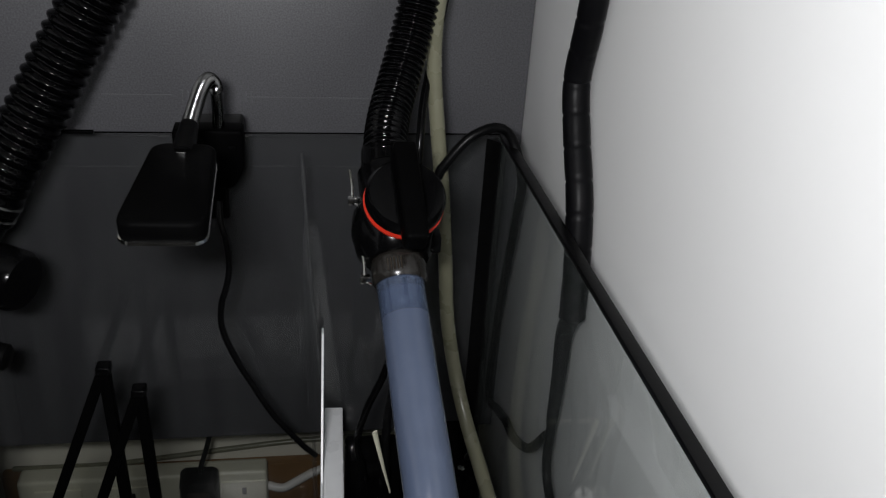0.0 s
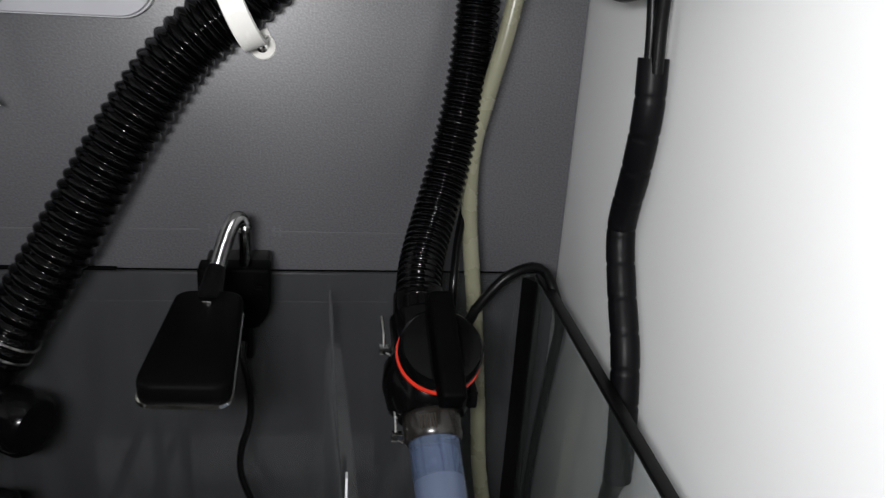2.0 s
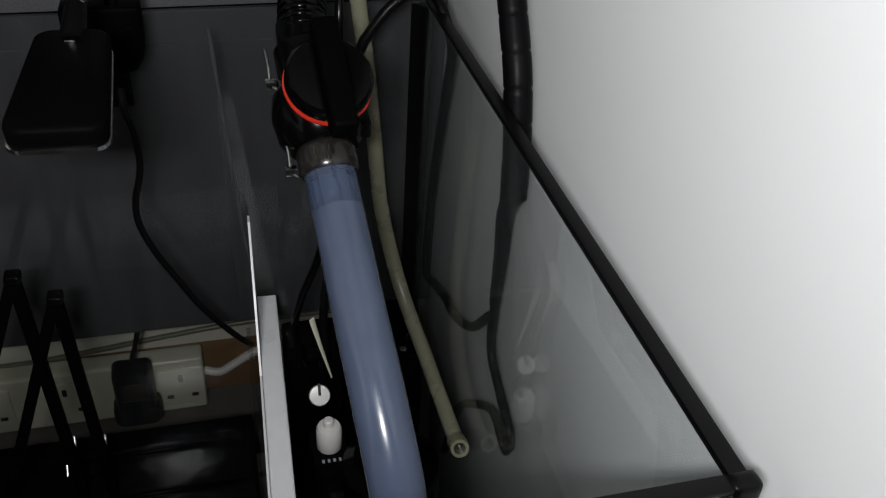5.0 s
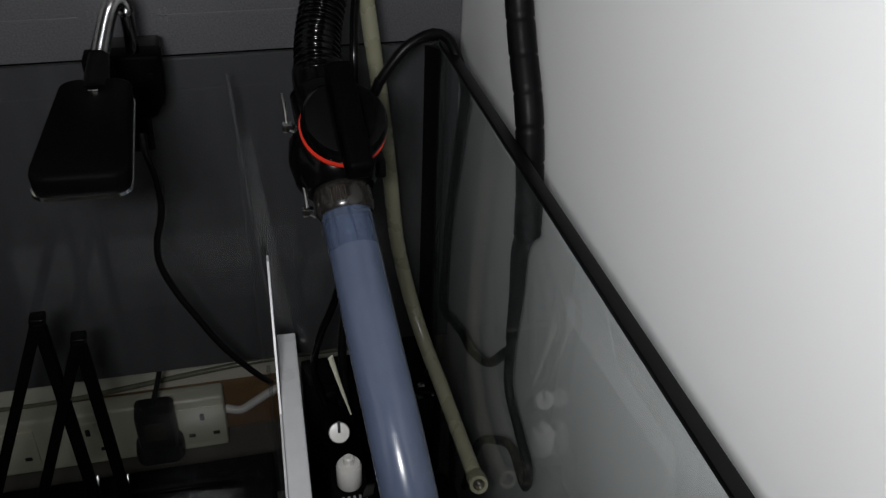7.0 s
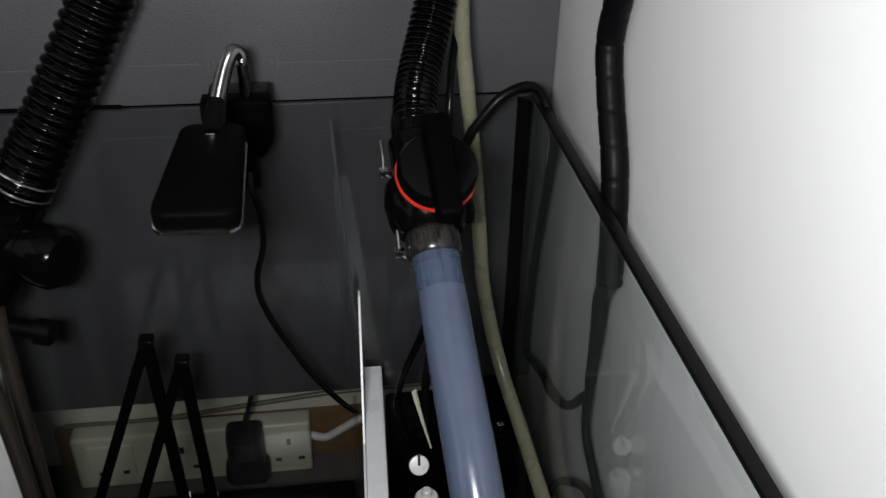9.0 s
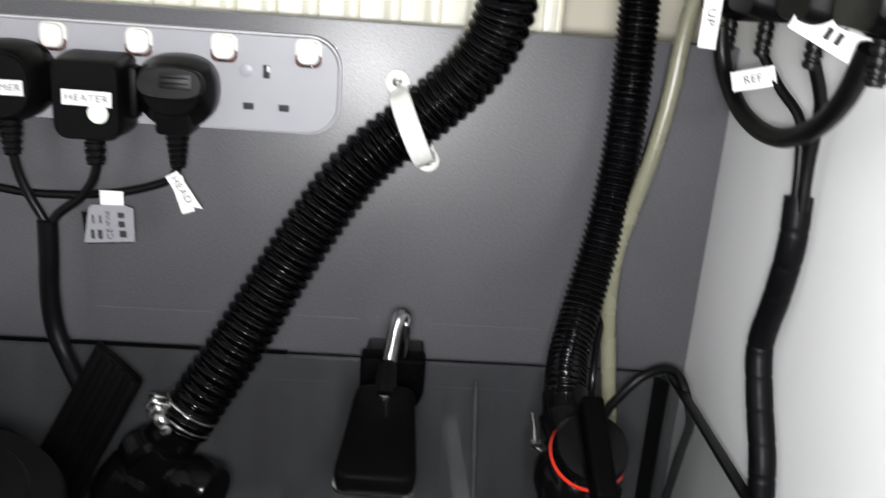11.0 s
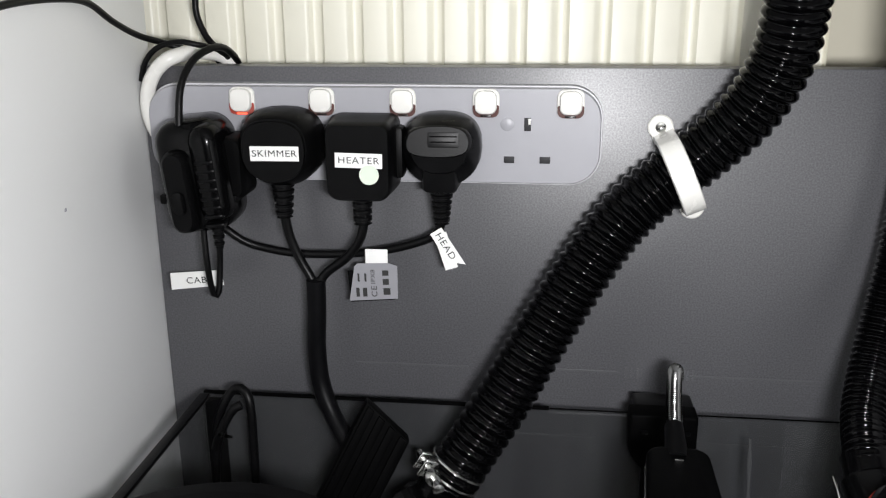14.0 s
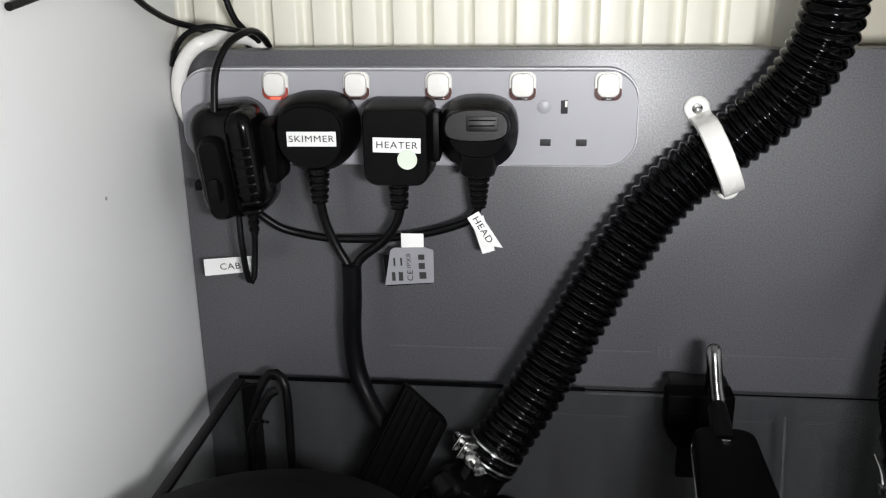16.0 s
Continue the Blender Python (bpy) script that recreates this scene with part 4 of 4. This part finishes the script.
mlab = flag_pose((0.2790, -0.112, 0.6500), (0.52, -0.80, 0.28), (-0.42, -0.90, 0.07))
bm = box(-0.0135, 0.0135, -0.0052, 0.0052, 0, 0.0003)
bm.transform(mlab)
lb = part("label", bm, LABEL, p2, "white tape flag with black capitals")
lettering("lettering", "REF", 0.0062, mlab @ Matrix.Translation((0, 0, 0.0005)), lb)
p3 = side_plug(-0.168, 0.707, 0.045, 0.052, 0.030, "black ribbed mains plug on the side socket", False)
p4 = side_plug(-0.228, 0.708, 0.046, 0.052, 0.030, "black mains plug with long white tag on the side socket", True)
mlab = flag_pose((0.2790, -0.192, 0.6800), (0.46, -0.86, -0.30), (-0.42, -0.90, 0.07))
bm = rings([[(-0.022, -0.0058, z), (0.024, -0.0070, z), (0.0205, 0.0, z), (0.024, 0.0066, z), (-0.022, 0.0068, z)] for z in (0, 0.0003)])
bm.transform(mlab)
lb = part("label", bm, LABEL, p4, "long white tape flag with two dark marks")
for dx in (-0.002, 0.004):
    bm = box(dx - 0.0016, dx + 0.0016, -0.0026, 0.0026, 0.0003, 0.0006)
    bm.transform(mlab)
    part("print_mark", bm, INK, lb)
cable("power_cable", [(0.278, -0.052, 0.672), (0.281, -0.053, 0.655), (0.284, -0.060, 0.642), (0.2855, -0.085, 0.629), (0.286, -0.118, 0.624), (0.286, -0.150, 0.627), (0.285, -0.182, 0.639), (0.284, -0.205, 0.656), (0.282, -0.220, 0.678)], 0.0050, "thick black cord looping between two plugs")

cable("power_cable", [(0.2455, -0.055, 0.425), (0.252, -0.055, 0.4345), (0.2615, -0.054, 0.4450), (0.2715, -0.052, 0.4500), (0.2805, -0.050, 0.4512), (0.2880, -0.050, 0.4475), (0.2915, -0.060, 0.4400), (0.2965, -0.064, 0.4200), (0.3000, -0.045, 0.380), (0.3020, -0.020, 0.30), (0.302, -0.012, 0.215), (0.302, -0.045, 0.222), (0.302, -0.072, 0.232), (0.302, -0.095, 0.236), (0.302, -0.133, 0.258), (0.302, -0.165, 0.295)], 0.0032, "black cord bent over the back corner of the tank rim")
cable("power_cable", [(0.2455, -0.055, 0.426), (0.2380, -0.056, 0.405), (0.2320, -0.058, 0.36), (0.226, -0.062, 0.30), (0.215, -0.07, 0.24), (0.214, -0.08, 0.19)], 0.0032, "black pump cord hanging down inside the tank")
cable("power_cable", [(0.274, -0.006, 0.68), (0.268, -0.006, 0.640), (0.259, -0.006, 0.590), (0.252, -0.008, 0.548), (0.245, -0.016, 0.510), (0.2330, -0.045, 0.470), (0.2290, -0.062, 0.440), (0.2265, -0.070, 0.400), (0.2230, -0.075, 0.340), (0.2120, -0.080, 0.290), (0.1985, -0.082, 0.255), (0.1930, -0.080, 0.225), (0.199, -0.078, 0.190)], 0.0026, "thin glossy black cord behind the vinyl tube", BLACK_GLOSS)


# ---- clip-on lamp ----
def clip_lamp():
    th = thing("clip_lamp", "flat black clip-on lamp with silver gooseneck on the tank rim", "lamp")
    # clamp jaw: broad shoulders narrowing to a blunt foot
    jaw = [(0.0800, 0.4490), (0.0790, 0.4470), (0.0790, 0.4255), (0.0812, 0.4190), (0.0872, 0.4110), (0.0905, 0.4095), (0.1110, 0.4095), (0.1145, 0.4110), (0.1195, 0.4190), (0.1212, 0.4255), (0.1212, 0.4470), (0.1202, 0.4490)]
    bm = rings([[(0.1 + (x - 0.1) * k, y, 0.43 + (z - 0.43) * k) for x, z in jaw] for y, k in ((-0.0375, 0.95), (-0.0385, 1.0), (-0.0505, 1.0), (-0.0520, 0.965), (-0.0525, 0.92))])
    clamp = part("clamp", bm, BLACK_DULL, th)
    part("clamp_back", box(0.0825, 0.1205, -0.0285, -0.0180, 0.418, 0.4475, 0.004, 3), BLACK_MATT, th)
    part("clamp_bridge", box(0.0825, 0.1205, -0.0405, -0.0200, 0.4425, 0.4490, 0.0028, 3), BLACK_MATT, th)
    for x in (0.0885, 0.1145):
        part("hinge_pin", box(x - 0.0025, x + 0.0025, -0.0545, -0.0520, 0.4365, 0.4395, 0.0008), BLACK_GLOSS, clamp)
    neck = [(0.1065, -0.046, 0.4470), (0.1065, -0.046, 0.4620), (0.1060, -0.050, 0.4760), (0.1035, -0.060, 0.4830), (0.1010, -0.076, 0.4830), (0.0985, -0.098, 0.4775), (0.0965, -0.124, 0.4705)]
    part("gooseneck", sweep(neck, lambda s: 0.0038 + 0.0007 * math.cos(2 * math.pi * s / 0.0018) if s > 0.026 else 0.0036, 0.00030, 18), CHROME, th, "silver spiral gooseneck")
    part("collar", sweep([(0.0970, -0.112, 0.4735), (0.0960, -0.138, 0.4668)], lambda s: 0.0050 + 0.05 * s, 0.004, 18), BLACK_MATT, th)
    m = Matrix.Translation((0.0958, -0.1715, 0.4640)) @ pose(0, 0, 0, 4, 1.5, 0)
    out = [(x - (0.0035 if x < 0 else 0.0005) * (0.5 - z / 0.084) + (0.0035 if x < 0 else -0.0020) * (0.5 + z / 0.084), z) for x, z in rounded(0.0375, 0.084, 0.0080, 6)]
    bm = rings([[(x * s, z * s, y) for x, z in out] for y, s in ((-0.0062, 0.94), (-0.0050, 0.985), (0.0020, 1.0), (0.0040, 0.975), (0.0048, 0.93))])
    bm.transform(m)
    head = part("head", bm, BLACK_DULL, th)
    bm = rings([[(x * s, z * s, y) for x, z in out] for y, s in ((-0.0072, 0.97), (-0.0070, 1.012), (-0.0052, 1.012), (-0.0050, 0.99))])
    bm.transform(m)
    part("bezel", bm, STEEL, head, "thin silver edge band")
    bm = box(-0.0022, 0.0022, 0.0275, 0.0287, 0.0044, 0.0053, 0.0003)
    bm.transform(m)
    part("button", bm, STEEL, head)
    part("clamp_foot", box(0.0885, 0.1105, -0.0480, -0.0390, 0.3860, 0.4130, 0.003, 3), BLACK_MATT, th)
    part("cord", sweep([(0.1045, -0.050, 0.400), (0.1050, -0.057, 0.3900), (0.1080, -0.060, 0.378), (0.1092, -0.060, 0.358), (0.1070, -0.060, 0.344), (0.1030, -0.060, 0.330), (0.1025, -0.060, 0.312), (0.1095, -0.060, 0.289), (0.1205, -0.060, 0.265), (0.1340, -0.060, 0.238), (0.1530, -0.058, 0.209), (0.1640, -0.050, 0.190)], 0.0022, 0.004, 10), RUBBER, th)


clip_lamp()


# ---- left end of the tank ----
def wave_pump():
    """Ribbed black magnet block and pump body leaning in the tank."""
    th = thing("pump_block", "ribbed black plastic pump block leaning at the tank back", "pump")
    o, w, l = Vector((-0.0845, -0.064, 0.4545)), Vector((0.027, 0.0, -0.0265)), Vector((-0.047, -0.030, -0.094))
    wn, ln = w.normalized(), l.normalized()
    d = wn.cross(ln).normalized()
    if d.y > 0:
        d = -d
    m = Matrix.Translation(o) @ Matrix((wn, ln, d)).transposed().to_4x4()
    bm = box(0, w.length, 0, 0.092, -0.016, 0.0, 0.002)
    bm.transform(m)
    part("body", bm, BLACK_DULL, th)
    for k in range(4):
        x = 0.002 + k * (w.length - 0.010) / 3
        bm = box(x, x + 0.0055, 0.001, 0.090, -0.001, 0.0026, 0.001)
        bm.transform(m)
        part("rib", bm, BLACK_DULL, th)
    part("swivel", lathe([(0.009, 0), (0.013, 0.004), (0.013, 0.016), (0.009, 0.020)], along((-0.062, -0.068, 0.392), (-0.045, -0.09, 0.38)), 24), BLACK_GLOSS, th)


wave_pump()

cable("power_cable", [(-0.197, -0.045, 0.330), (-0.1965, -0.044, 0.372), (-0.1945, -0.042, 0.412), (-0.1895, -0.040, 0.432), (-0.182, -0.036, 0.4445), (-0.1745, -0.037, 0.4455), (-0.1695, -0.040, 0.4360), (-0.1685, -0.042, 0.400), (-0.1690, -0.044, 0.330)], 0.0031, "black cord hooked over the back rim of the tank")
cable("power_cable", [(-0.1935, -0.046, 0.405), (-0.188, -0.048, 0.420), (-0.180, -0.045, 0.434), (-0.1745, -0.043, 0.437)], 0.0032, "short black cord tied to the hooked cord")


def tie():
    th = thing("cable_tie", "clear cable tie end on a black cord", "cable tie")
    part("head", box(-0.1890, -0.1855, -0.0515, -0.0480, 0.4170, 0.4195, 0.0006), CHROME, th)
    part("tail", box(-0.1850, -0.1795, -0.0510, -0.0500, 0.4160, 0.4180, 0.0003), CHROME, th)


tie()


def skimmer():
    th = thing("protein_skimmer", "round black protein skimmer with broad lid standing in the tank", "skimmer")
    c = (-0.124, -0.254)
    part("lid", lathe([(0.079, 0.4480), (0.0838, 0.4490), (0.0845, 0.4560), (0.0825, 0.4600), (0.0700, 0.4612), (0.0680, 0.4635), (0.030, 0.4645), (0.010, 0.4650)], Matrix.Translation((*c, 0)), 72), BLACK_MATT, th)
    part("cup", lathe([(0.066, 0.330), (0.072, 0.335), (0.074, 0.447), (0.070, 0.4475)], Matrix.Translation((*c, 0)), 48), BLACK_GLOSS, th)
    part("neck", lathe([(0.040, 0.200), (0.062, 0.210), (0.062, 0.3295), (0.050, 0.3298)], Matrix.Translation((*c, 0)), 40), SMOKE, th)
    part("base", lathe([(0.068, 0.026), (0.070, 0.030), (0.070, 0.19), (0.060, 0.1995)], Matrix.Translation((*c, 0)), 40), BLACK_GLOSS, th)


skimmer()

sock = thing("filter_sock", "white felt filter sock under the drain valve", "filter sock")
part("bag", lathe([(0.020, 0.12), (0.024, 0.15), (0.0255, 0.22), (0.0262, 0.285), (0.0258, 0.302), (0.0235, 0.302), (0.0225, 0.26), (0.020, 0.16)], Matrix.Translation((-0.089, -0.085, 0.0)), 40), FELT, sock)
part("collar", lathe([(0.0264, 0.298), (0.0278, 0.3000), (0.0278, 0.3040), (0.0264, 0.3055)], Matrix.Translation((-0.089, -0.085, 0.0)), 40), WHITE_PLASTIC, sock)
part("foot", lathe([(0.019, 0.024), (0.020, 0.026), (0.020, 0.119), (0.018, 0.1195)], Matrix.Translation((-0.089, -0.085, 0.0)), 24), BLACK_MATT, sock)
cable("hose_loop", [(-0.0835, -0.125, 0.12), (-0.0845, -0.125, 0.270), (-0.0810, -0.125, 0.308), (-0.0695, -0.125, 0.320), (-0.0575, -0.125, 0.308), (-0.0525, -0.125, 0.270), (-0.0515, -0.125, 0.12)], 0.0055, "smoky clear tube bent into a loop", SMOKE, None, "tube")
cable("hose_loop", [(-0.1350, -0.150, 0.12), (-0.1340, -0.150, 0.280), (-0.1280, -0.150, 0.335), (-0.1140, -0.150, 0.362), (-0.1010, -0.150, 0.360), (-0.0935, -0.150, 0.335), (-0.0915, -0.150, 0.290), (-0.0915, -0.150, 0.12)], lambda s: 0.0112 + 0.0006 * math.cos(2 * math.pi * s / 0.02), "thick glossy black hose bent over in the tank", BLACK_GLOSS, None, "hose")
cable("standpipe", [(-0.0540, -0.090, 0.335), (-0.0560, -0.092, 0.26), (-0.0580, -0.094, 0.12), (-0.058, -0.094, 0.03)], 0.0058, "smoky brown upright pipe below the drain valve", SMOKE, None, "pipe")
cable("power_cable", [(-0.1180, -0.075, 0.375), (-0.1200, -0.080, 0.352), (-0.1100, -0.085, 0.345), (-0.0960, -0.080, 0.352), (-0.0900, -0.075, 0.366)], 0.0026, "thin black cord looped under the pump block")


def strap(x, z, spread, y=-0.10):
    """Bent black plastic strap standing like a narrow arch."""
    th = thing("strap_handle", "narrow black plastic strap bent into a pointed arch", "handle", "strap handles in the tank")
    for n, x1, y1 in (("leg", x - spread[0], y - 0.012), ("leg", x + spread[1], y)):
        a, b = Vector((x, y, z)), Vector((x1, y1, 0.10))
        t = (b - a).normalized()
        s = Vector((0, 1, 0)).cross(t).normalized()
        bm = box(-0.0034, 0.0034, -0.0040, 0.0040, 0, (b - a).length, 0.001)
        bm.transform(axes(a, s, t.cross(s), t))
        part(n, bm, BLACK_DULL, th)
    part("bend", box(x - 0.0045, x + 0.0045, y - 0.005, y + 0.005, z - 0.004, z + 0.0022, 0.0018, 3), BLACK_GLOSS, th)


strap(0.0335, 0.311, (0.082, 0.006))
strap(0.0530, 0.293, (0.070, 0.006))


# ---- floor of the tank ----
def media_box():
    th = thing("media_box", "wet black plastic filter box on the tank floor", "filter box")
    x0, x1, y0, y1, h = -0.050, 0.1585, -0.240, -0.0385, 0.106
    part("tub", box(x0, x1, y0, y1, TZ0 + G + 0.0006, h - 0.012, 0.004), BLACK_GLOSS, th)
    part("lid", box(x0 - 0.002, x1 + 0.001, y0 - 0.002, y1 + 0.001, h - 0.0118, h, 0.003, 3), BLACK_GLOSS, th)
    for k in range(5):
        y = y1 - 0.022 - k * 0.040
        part("lid_ridge", box(x0 + 0.006, x1 - 0.006, y - 0.0035, y + 0.0035, h - 0.001, h + 0.004, 0.0015), BLACK_GLOSS, th)
    for k in range(3):
        x = 0.030 + k * 0.012
        part("vent_bar", box(x - 0.0025, x + 0.0025, -0.080, -0.0665, h + 0.0005, h + 0.0042, 0.001), BLACK_GLOSS, th)
    # steel pins added and tilted at the camera, in place of glints on the lid
    for x, y in ((0.028, -0.047), (0.042, -0.048), (0.050, -0.050), (0.025, -0.075), (0.051, -0.077)):
        part("glint_pin", lathe([(0.0016, 0.0), (0.0016, 0.0075), (0.0008, 0.0083)], along((x, y, h + 0.0005), (x, y + 0.073, h + 0.068)), 12), STEEL, th, "small tilted steel pin added for a torch glint")
    for k in range(3):
        part("clip", box(0.118 + k * 0.013, 0.126 + k * 0.013, -0.062 - 0.004 * k, -0.052, h + 0.0002, h + 0.006, 0.002), BLACK_GLOSS, th)


media_box()


def return_pump():
    th = thing("return_pump", "black return pump with white adjusting knobs on the tank floor", "pump")
    part("motor_body", box(0.2280, 0.2790, -0.110, -0.0420, 0.060, 0.213, 0.006, 3), BLACK_GLOSS, th)
    part("rear_body", box(0.1860, 0.2270, -0.0700, -0.0400, 0.060, 0.200, 0.004, 2), BLACK_GLOSS, th)
    part("base", box(0.1880, 0.2780, -0.260, -0.040, TZ0 + G + 0.0006, 0.0595, 0.005, 2), BLACK_GLOSS, th)
    part("front_body", box(0.196, 0.262, -0.205, -0.115, 0.0600, 0.118, 0.012, 4), BLACK_GLOSS, th)
    part("volute", lathe([(0.030, 0), (0.034, 0.006), (0.034, 0.026), (0.026, 0.034)], along((0.250, -0.14, 0.1185), (0.250, -0.14, 0.3)), 28), BLACK_GLOSS, th)
    mk = along((0.2075, -0.0900, 0.1700), (0.2050, -0.124, 0.2000))
    k1 = part("upper_knob", lathe([(0.0045, 0.0), (0.0072, 0.0012), (0.0077, 0.005), (0.0070, 0.0066), (0.0030, 0.0068)], mk, 24), WHITE_PLASTIC, th, "small white slotted knob")
    part("slot", box(-0.0010, 0.0010, 0.0, 0.0085, 0.0063, 0.0072, 0.0, 2, mk), HOLE, k1)
    part("stem", lathe([(0.0060, 0), (0.0065, 0.020), (0.0050, 0.056)], along((0.2100, -0.058, 0.1250), (0.2078, -0.0885, 0.1685)), 18), BLACK_MATT, th)
    part("lower_knob", lathe([(0.0080, 0.0), (0.0092, 0.002), (0.0092, 0.019), (0.0080, 0.0213), (0.0038, 0.0214), (0.0038, 0.027), (0.0028, 0.028)], along((0.2115, -0.1080, 0.1340), (0.2110, -0.104, 0.25)), 26), WHITE_PLASTIC, th, "white ribbed cylinder knob")
    part("knob_plate", box(0.1985, 0.2245, -0.124, -0.0905, 0.1130, 0.1338, 0.002), BLACK_MATT, th)
    for i, dx in enumerate((-0.006, -0.002, 0.002, 0.006)):
        part("print_mark", box(0.2112 + dx - 0.0009, 0.2112 + dx + 0.0009, -0.1225, -0.1195, 0.1340, 0.1342), SOCKET, th)
    # slim tapered white strip added here; not a known part of the pump
    part("white_strip", sweep([(0.2042, -0.0885, 0.241), (0.2065, -0.089, 0.230), (0.2110, -0.090, 0.210), (0.2165, -0.091, 0.187)], lambda s: 0.0024 - 0.030 * s, 0.003, 12, 0.5), CREAM_PLASTIC, th, "slim tapered white strip")
    for x, y, z in ((0.2655, -0.100, 0.2135), (0.2440, -0.165, 0.1540)):
        part("screw", lathe([(0.0028, 0), (0.0028, 0.0015), (0.0015, 0.002)], Matrix.Translation((x, y, z)), 14), STEEL, th)


return_pump()
cable("power_cable", [(0.2700, -0.085, 0.205), (0.2760, -0.095, 0.225), (0.2810, -0.115, 0.215), (0.2820, -0.13, 0.17), (0.279, -0.14, 0.10)], 0.0026, "thin black cord curling beside the return pump")


# ---- behind the cabinet ----
def extension_lead():
    th = thing("extension_lead", "white multi-way extension lead on the floor behind the cabinet", "extension lead")
    part("casing", box(-0.10, 0.121, 0.078, 0.0985, 0.0006, 0.0640, 0.004, 3), CREAM_PLASTIC, th)
    for x in (-0.065, 0.0, 0.1):
        sock = part("outlet", box(x - 0.0205, x + 0.0205, 0.0755, 0.0790, 0.0100, 0.0545, 0.002), CREAM_PLASTIC, th)
        for dx, dz, w, h in ((-0.0111, 0.022, 0.006, 0.004), (0.0111, 0.022, 0.006, 0.004), (0, 0.044, 0.004, 0.008)):
            part("pin_slot", box(x + dx - w / 2, x + dx + w / 2, 0.0750, 0.0760, dz - h / 2, dz + h / 2), HOLE, sock)
    part("cord", sweep([(0.121, 0.095, 0.032), (0.135, 0.092, 0.030), (0.150, 0.095, 0.036), (0.175, 0.100, 0.045), (0.22, 0.11, 0.04)], 0.0042, 0.005, 10), WHITE_PLASTIC, th)


extension_lead()
fp = thing("plug", "black mains plug in the floor extension lead", "plug")
part("body", prism(rounded(0.034, 0.050, 0.006, 5), [(0, 0.97, 0.97, 0), (-0.002, 1, 1, 0), (-0.018, 0.96, 0.97, 0), (-0.021, 0.85, 0.9, 0)], Matrix.Translation((0.0610, 0.0740, 0.0525))), BLACK_MATT, fp)
part("skirt", prism(rounded(0.042, 0.024, 0.007, 5), [(0, 0.97, 0.97, 0), (-0.003, 1, 1, 0), (-0.015, 0.97, 0.97, 0), (-0.019, 0.85, 0.85, 0)], Matrix.Translation((0.0605, 0.0738, 0.0225))), BLACK_MATT, fp)
part("cord", sweep([(0.0630, 0.066, 0.074), (0.0640, 0.066, 0.086), (0.0680, 0.068, 0.098), (0.0740, 0.070, 0.125), (0.076, 0.07, 0.17)], 0.0024, 0.004, 10), RUBBER, fp)
part("rating_panel", box(0.0515, 0.0705, 0.0520, 0.0530, 0.0455, 0.0655, 0.0004), SMOKE, fp)
tagged(link("wooden_batten", box(-0.12, 0.172, 0.1000, 0.1115, 0.0006, 0.0540, 0.002), WOOD), "brown stained wooden batten against the skirting", "batten")
cable("power_cable", [(-0.11, 0.106, 0.0575), (-0.03, 0.106, 0.0575), (0.03, 0.1075, 0.0620), (0.09, 0.1085, 0.0680), (0.16, 0.1085, 0.0740), (0.26, 0.1085, 0.076)], 0.0026, "pale flat cord lying over the extension lead", PALE_TUBE)

# ---- white cable coil and thin cords by the socket strip ----
coil = thing("cable_coil", "white cable coil standing behind the socket strip's end", "cable")
part("coil", sweep([(-0.2060 + 0.0300 * math.cos(radians(a)), -0.0055 + 0.0270 * min(1.0, max(0.0, (116 - a) / 52)) if a < 181 else -0.0055, 0.6305 + 0.0330 * math.sin(radians(a))) for a in range(-45, 286, 10)], 0.0048, 0.004, 14), WHITE_PLASTIC, coil)
cable("thin_cable", [(-0.2392, -0.004, 0.646), (-0.2350, -0.005, 0.6580), (-0.2260, -0.006, 0.6670), (-0.2120, -0.006, 0.6710), (-0.1990, -0.004, 0.6690), (-0.1900, 0.010, 0.6640), (-0.187, 0.024, 0.650), (-0.187, 0.030, 0.60)], 0.0018, "thin black cord running round the white cable coil")
cable("thin_cable", [(-0.2385, -0.18, 0.694), (-0.2375, -0.140, 0.699), (-0.2370, -0.100, 0.7000), (-0.2365, -0.068, 0.6970), (-0.2360, -0.040, 0.6850), (-0.2330, -0.015, 0.6755), (-0.2240, 0.000, 0.6700), (-0.207, 0.010, 0.6630), (-0.195, 0.022, 0.655), (-0.19, 0.03, 0.61)], 0.0020, "thin black cord trailing along the white side panel")
cable("thin_cable", [(-0.2005, 0.030, 0.74), (-0.2100, 0.030, 0.705), (-0.2120, 0.030, 0.688), (-0.2060, 0.029, 0.672), (-0.1960, 0.026, 0.6600), (-0.191, 0.026, 0.63)], 0.0022, "thin black cord dropping behind the back panel")
cable("thin_cable", [(-0.1985, -0.0470, 0.612), (-0.1985, -0.0455, 0.628), (-0.1975, -0.0400, 0.648), (-0.1930, -0.0280, 0.6620), (-0.1860, -0.0100, 0.6680), (-0.1830, 0.008, 0.6640), (-0.182, 0.024, 0.650), (-0.182, 0.03, 0.61)], 0.0023, "thin black cord curving from the adaptor over the panel top")
tagged(link("wall_mark", lathe([(0.0012, 0), (0.0010, 0.0003)], pose(XL, -0.110, 0.587, 0, 90, 0), 10), SOCKET), "small grey knock mark on the white side panel", "mark")
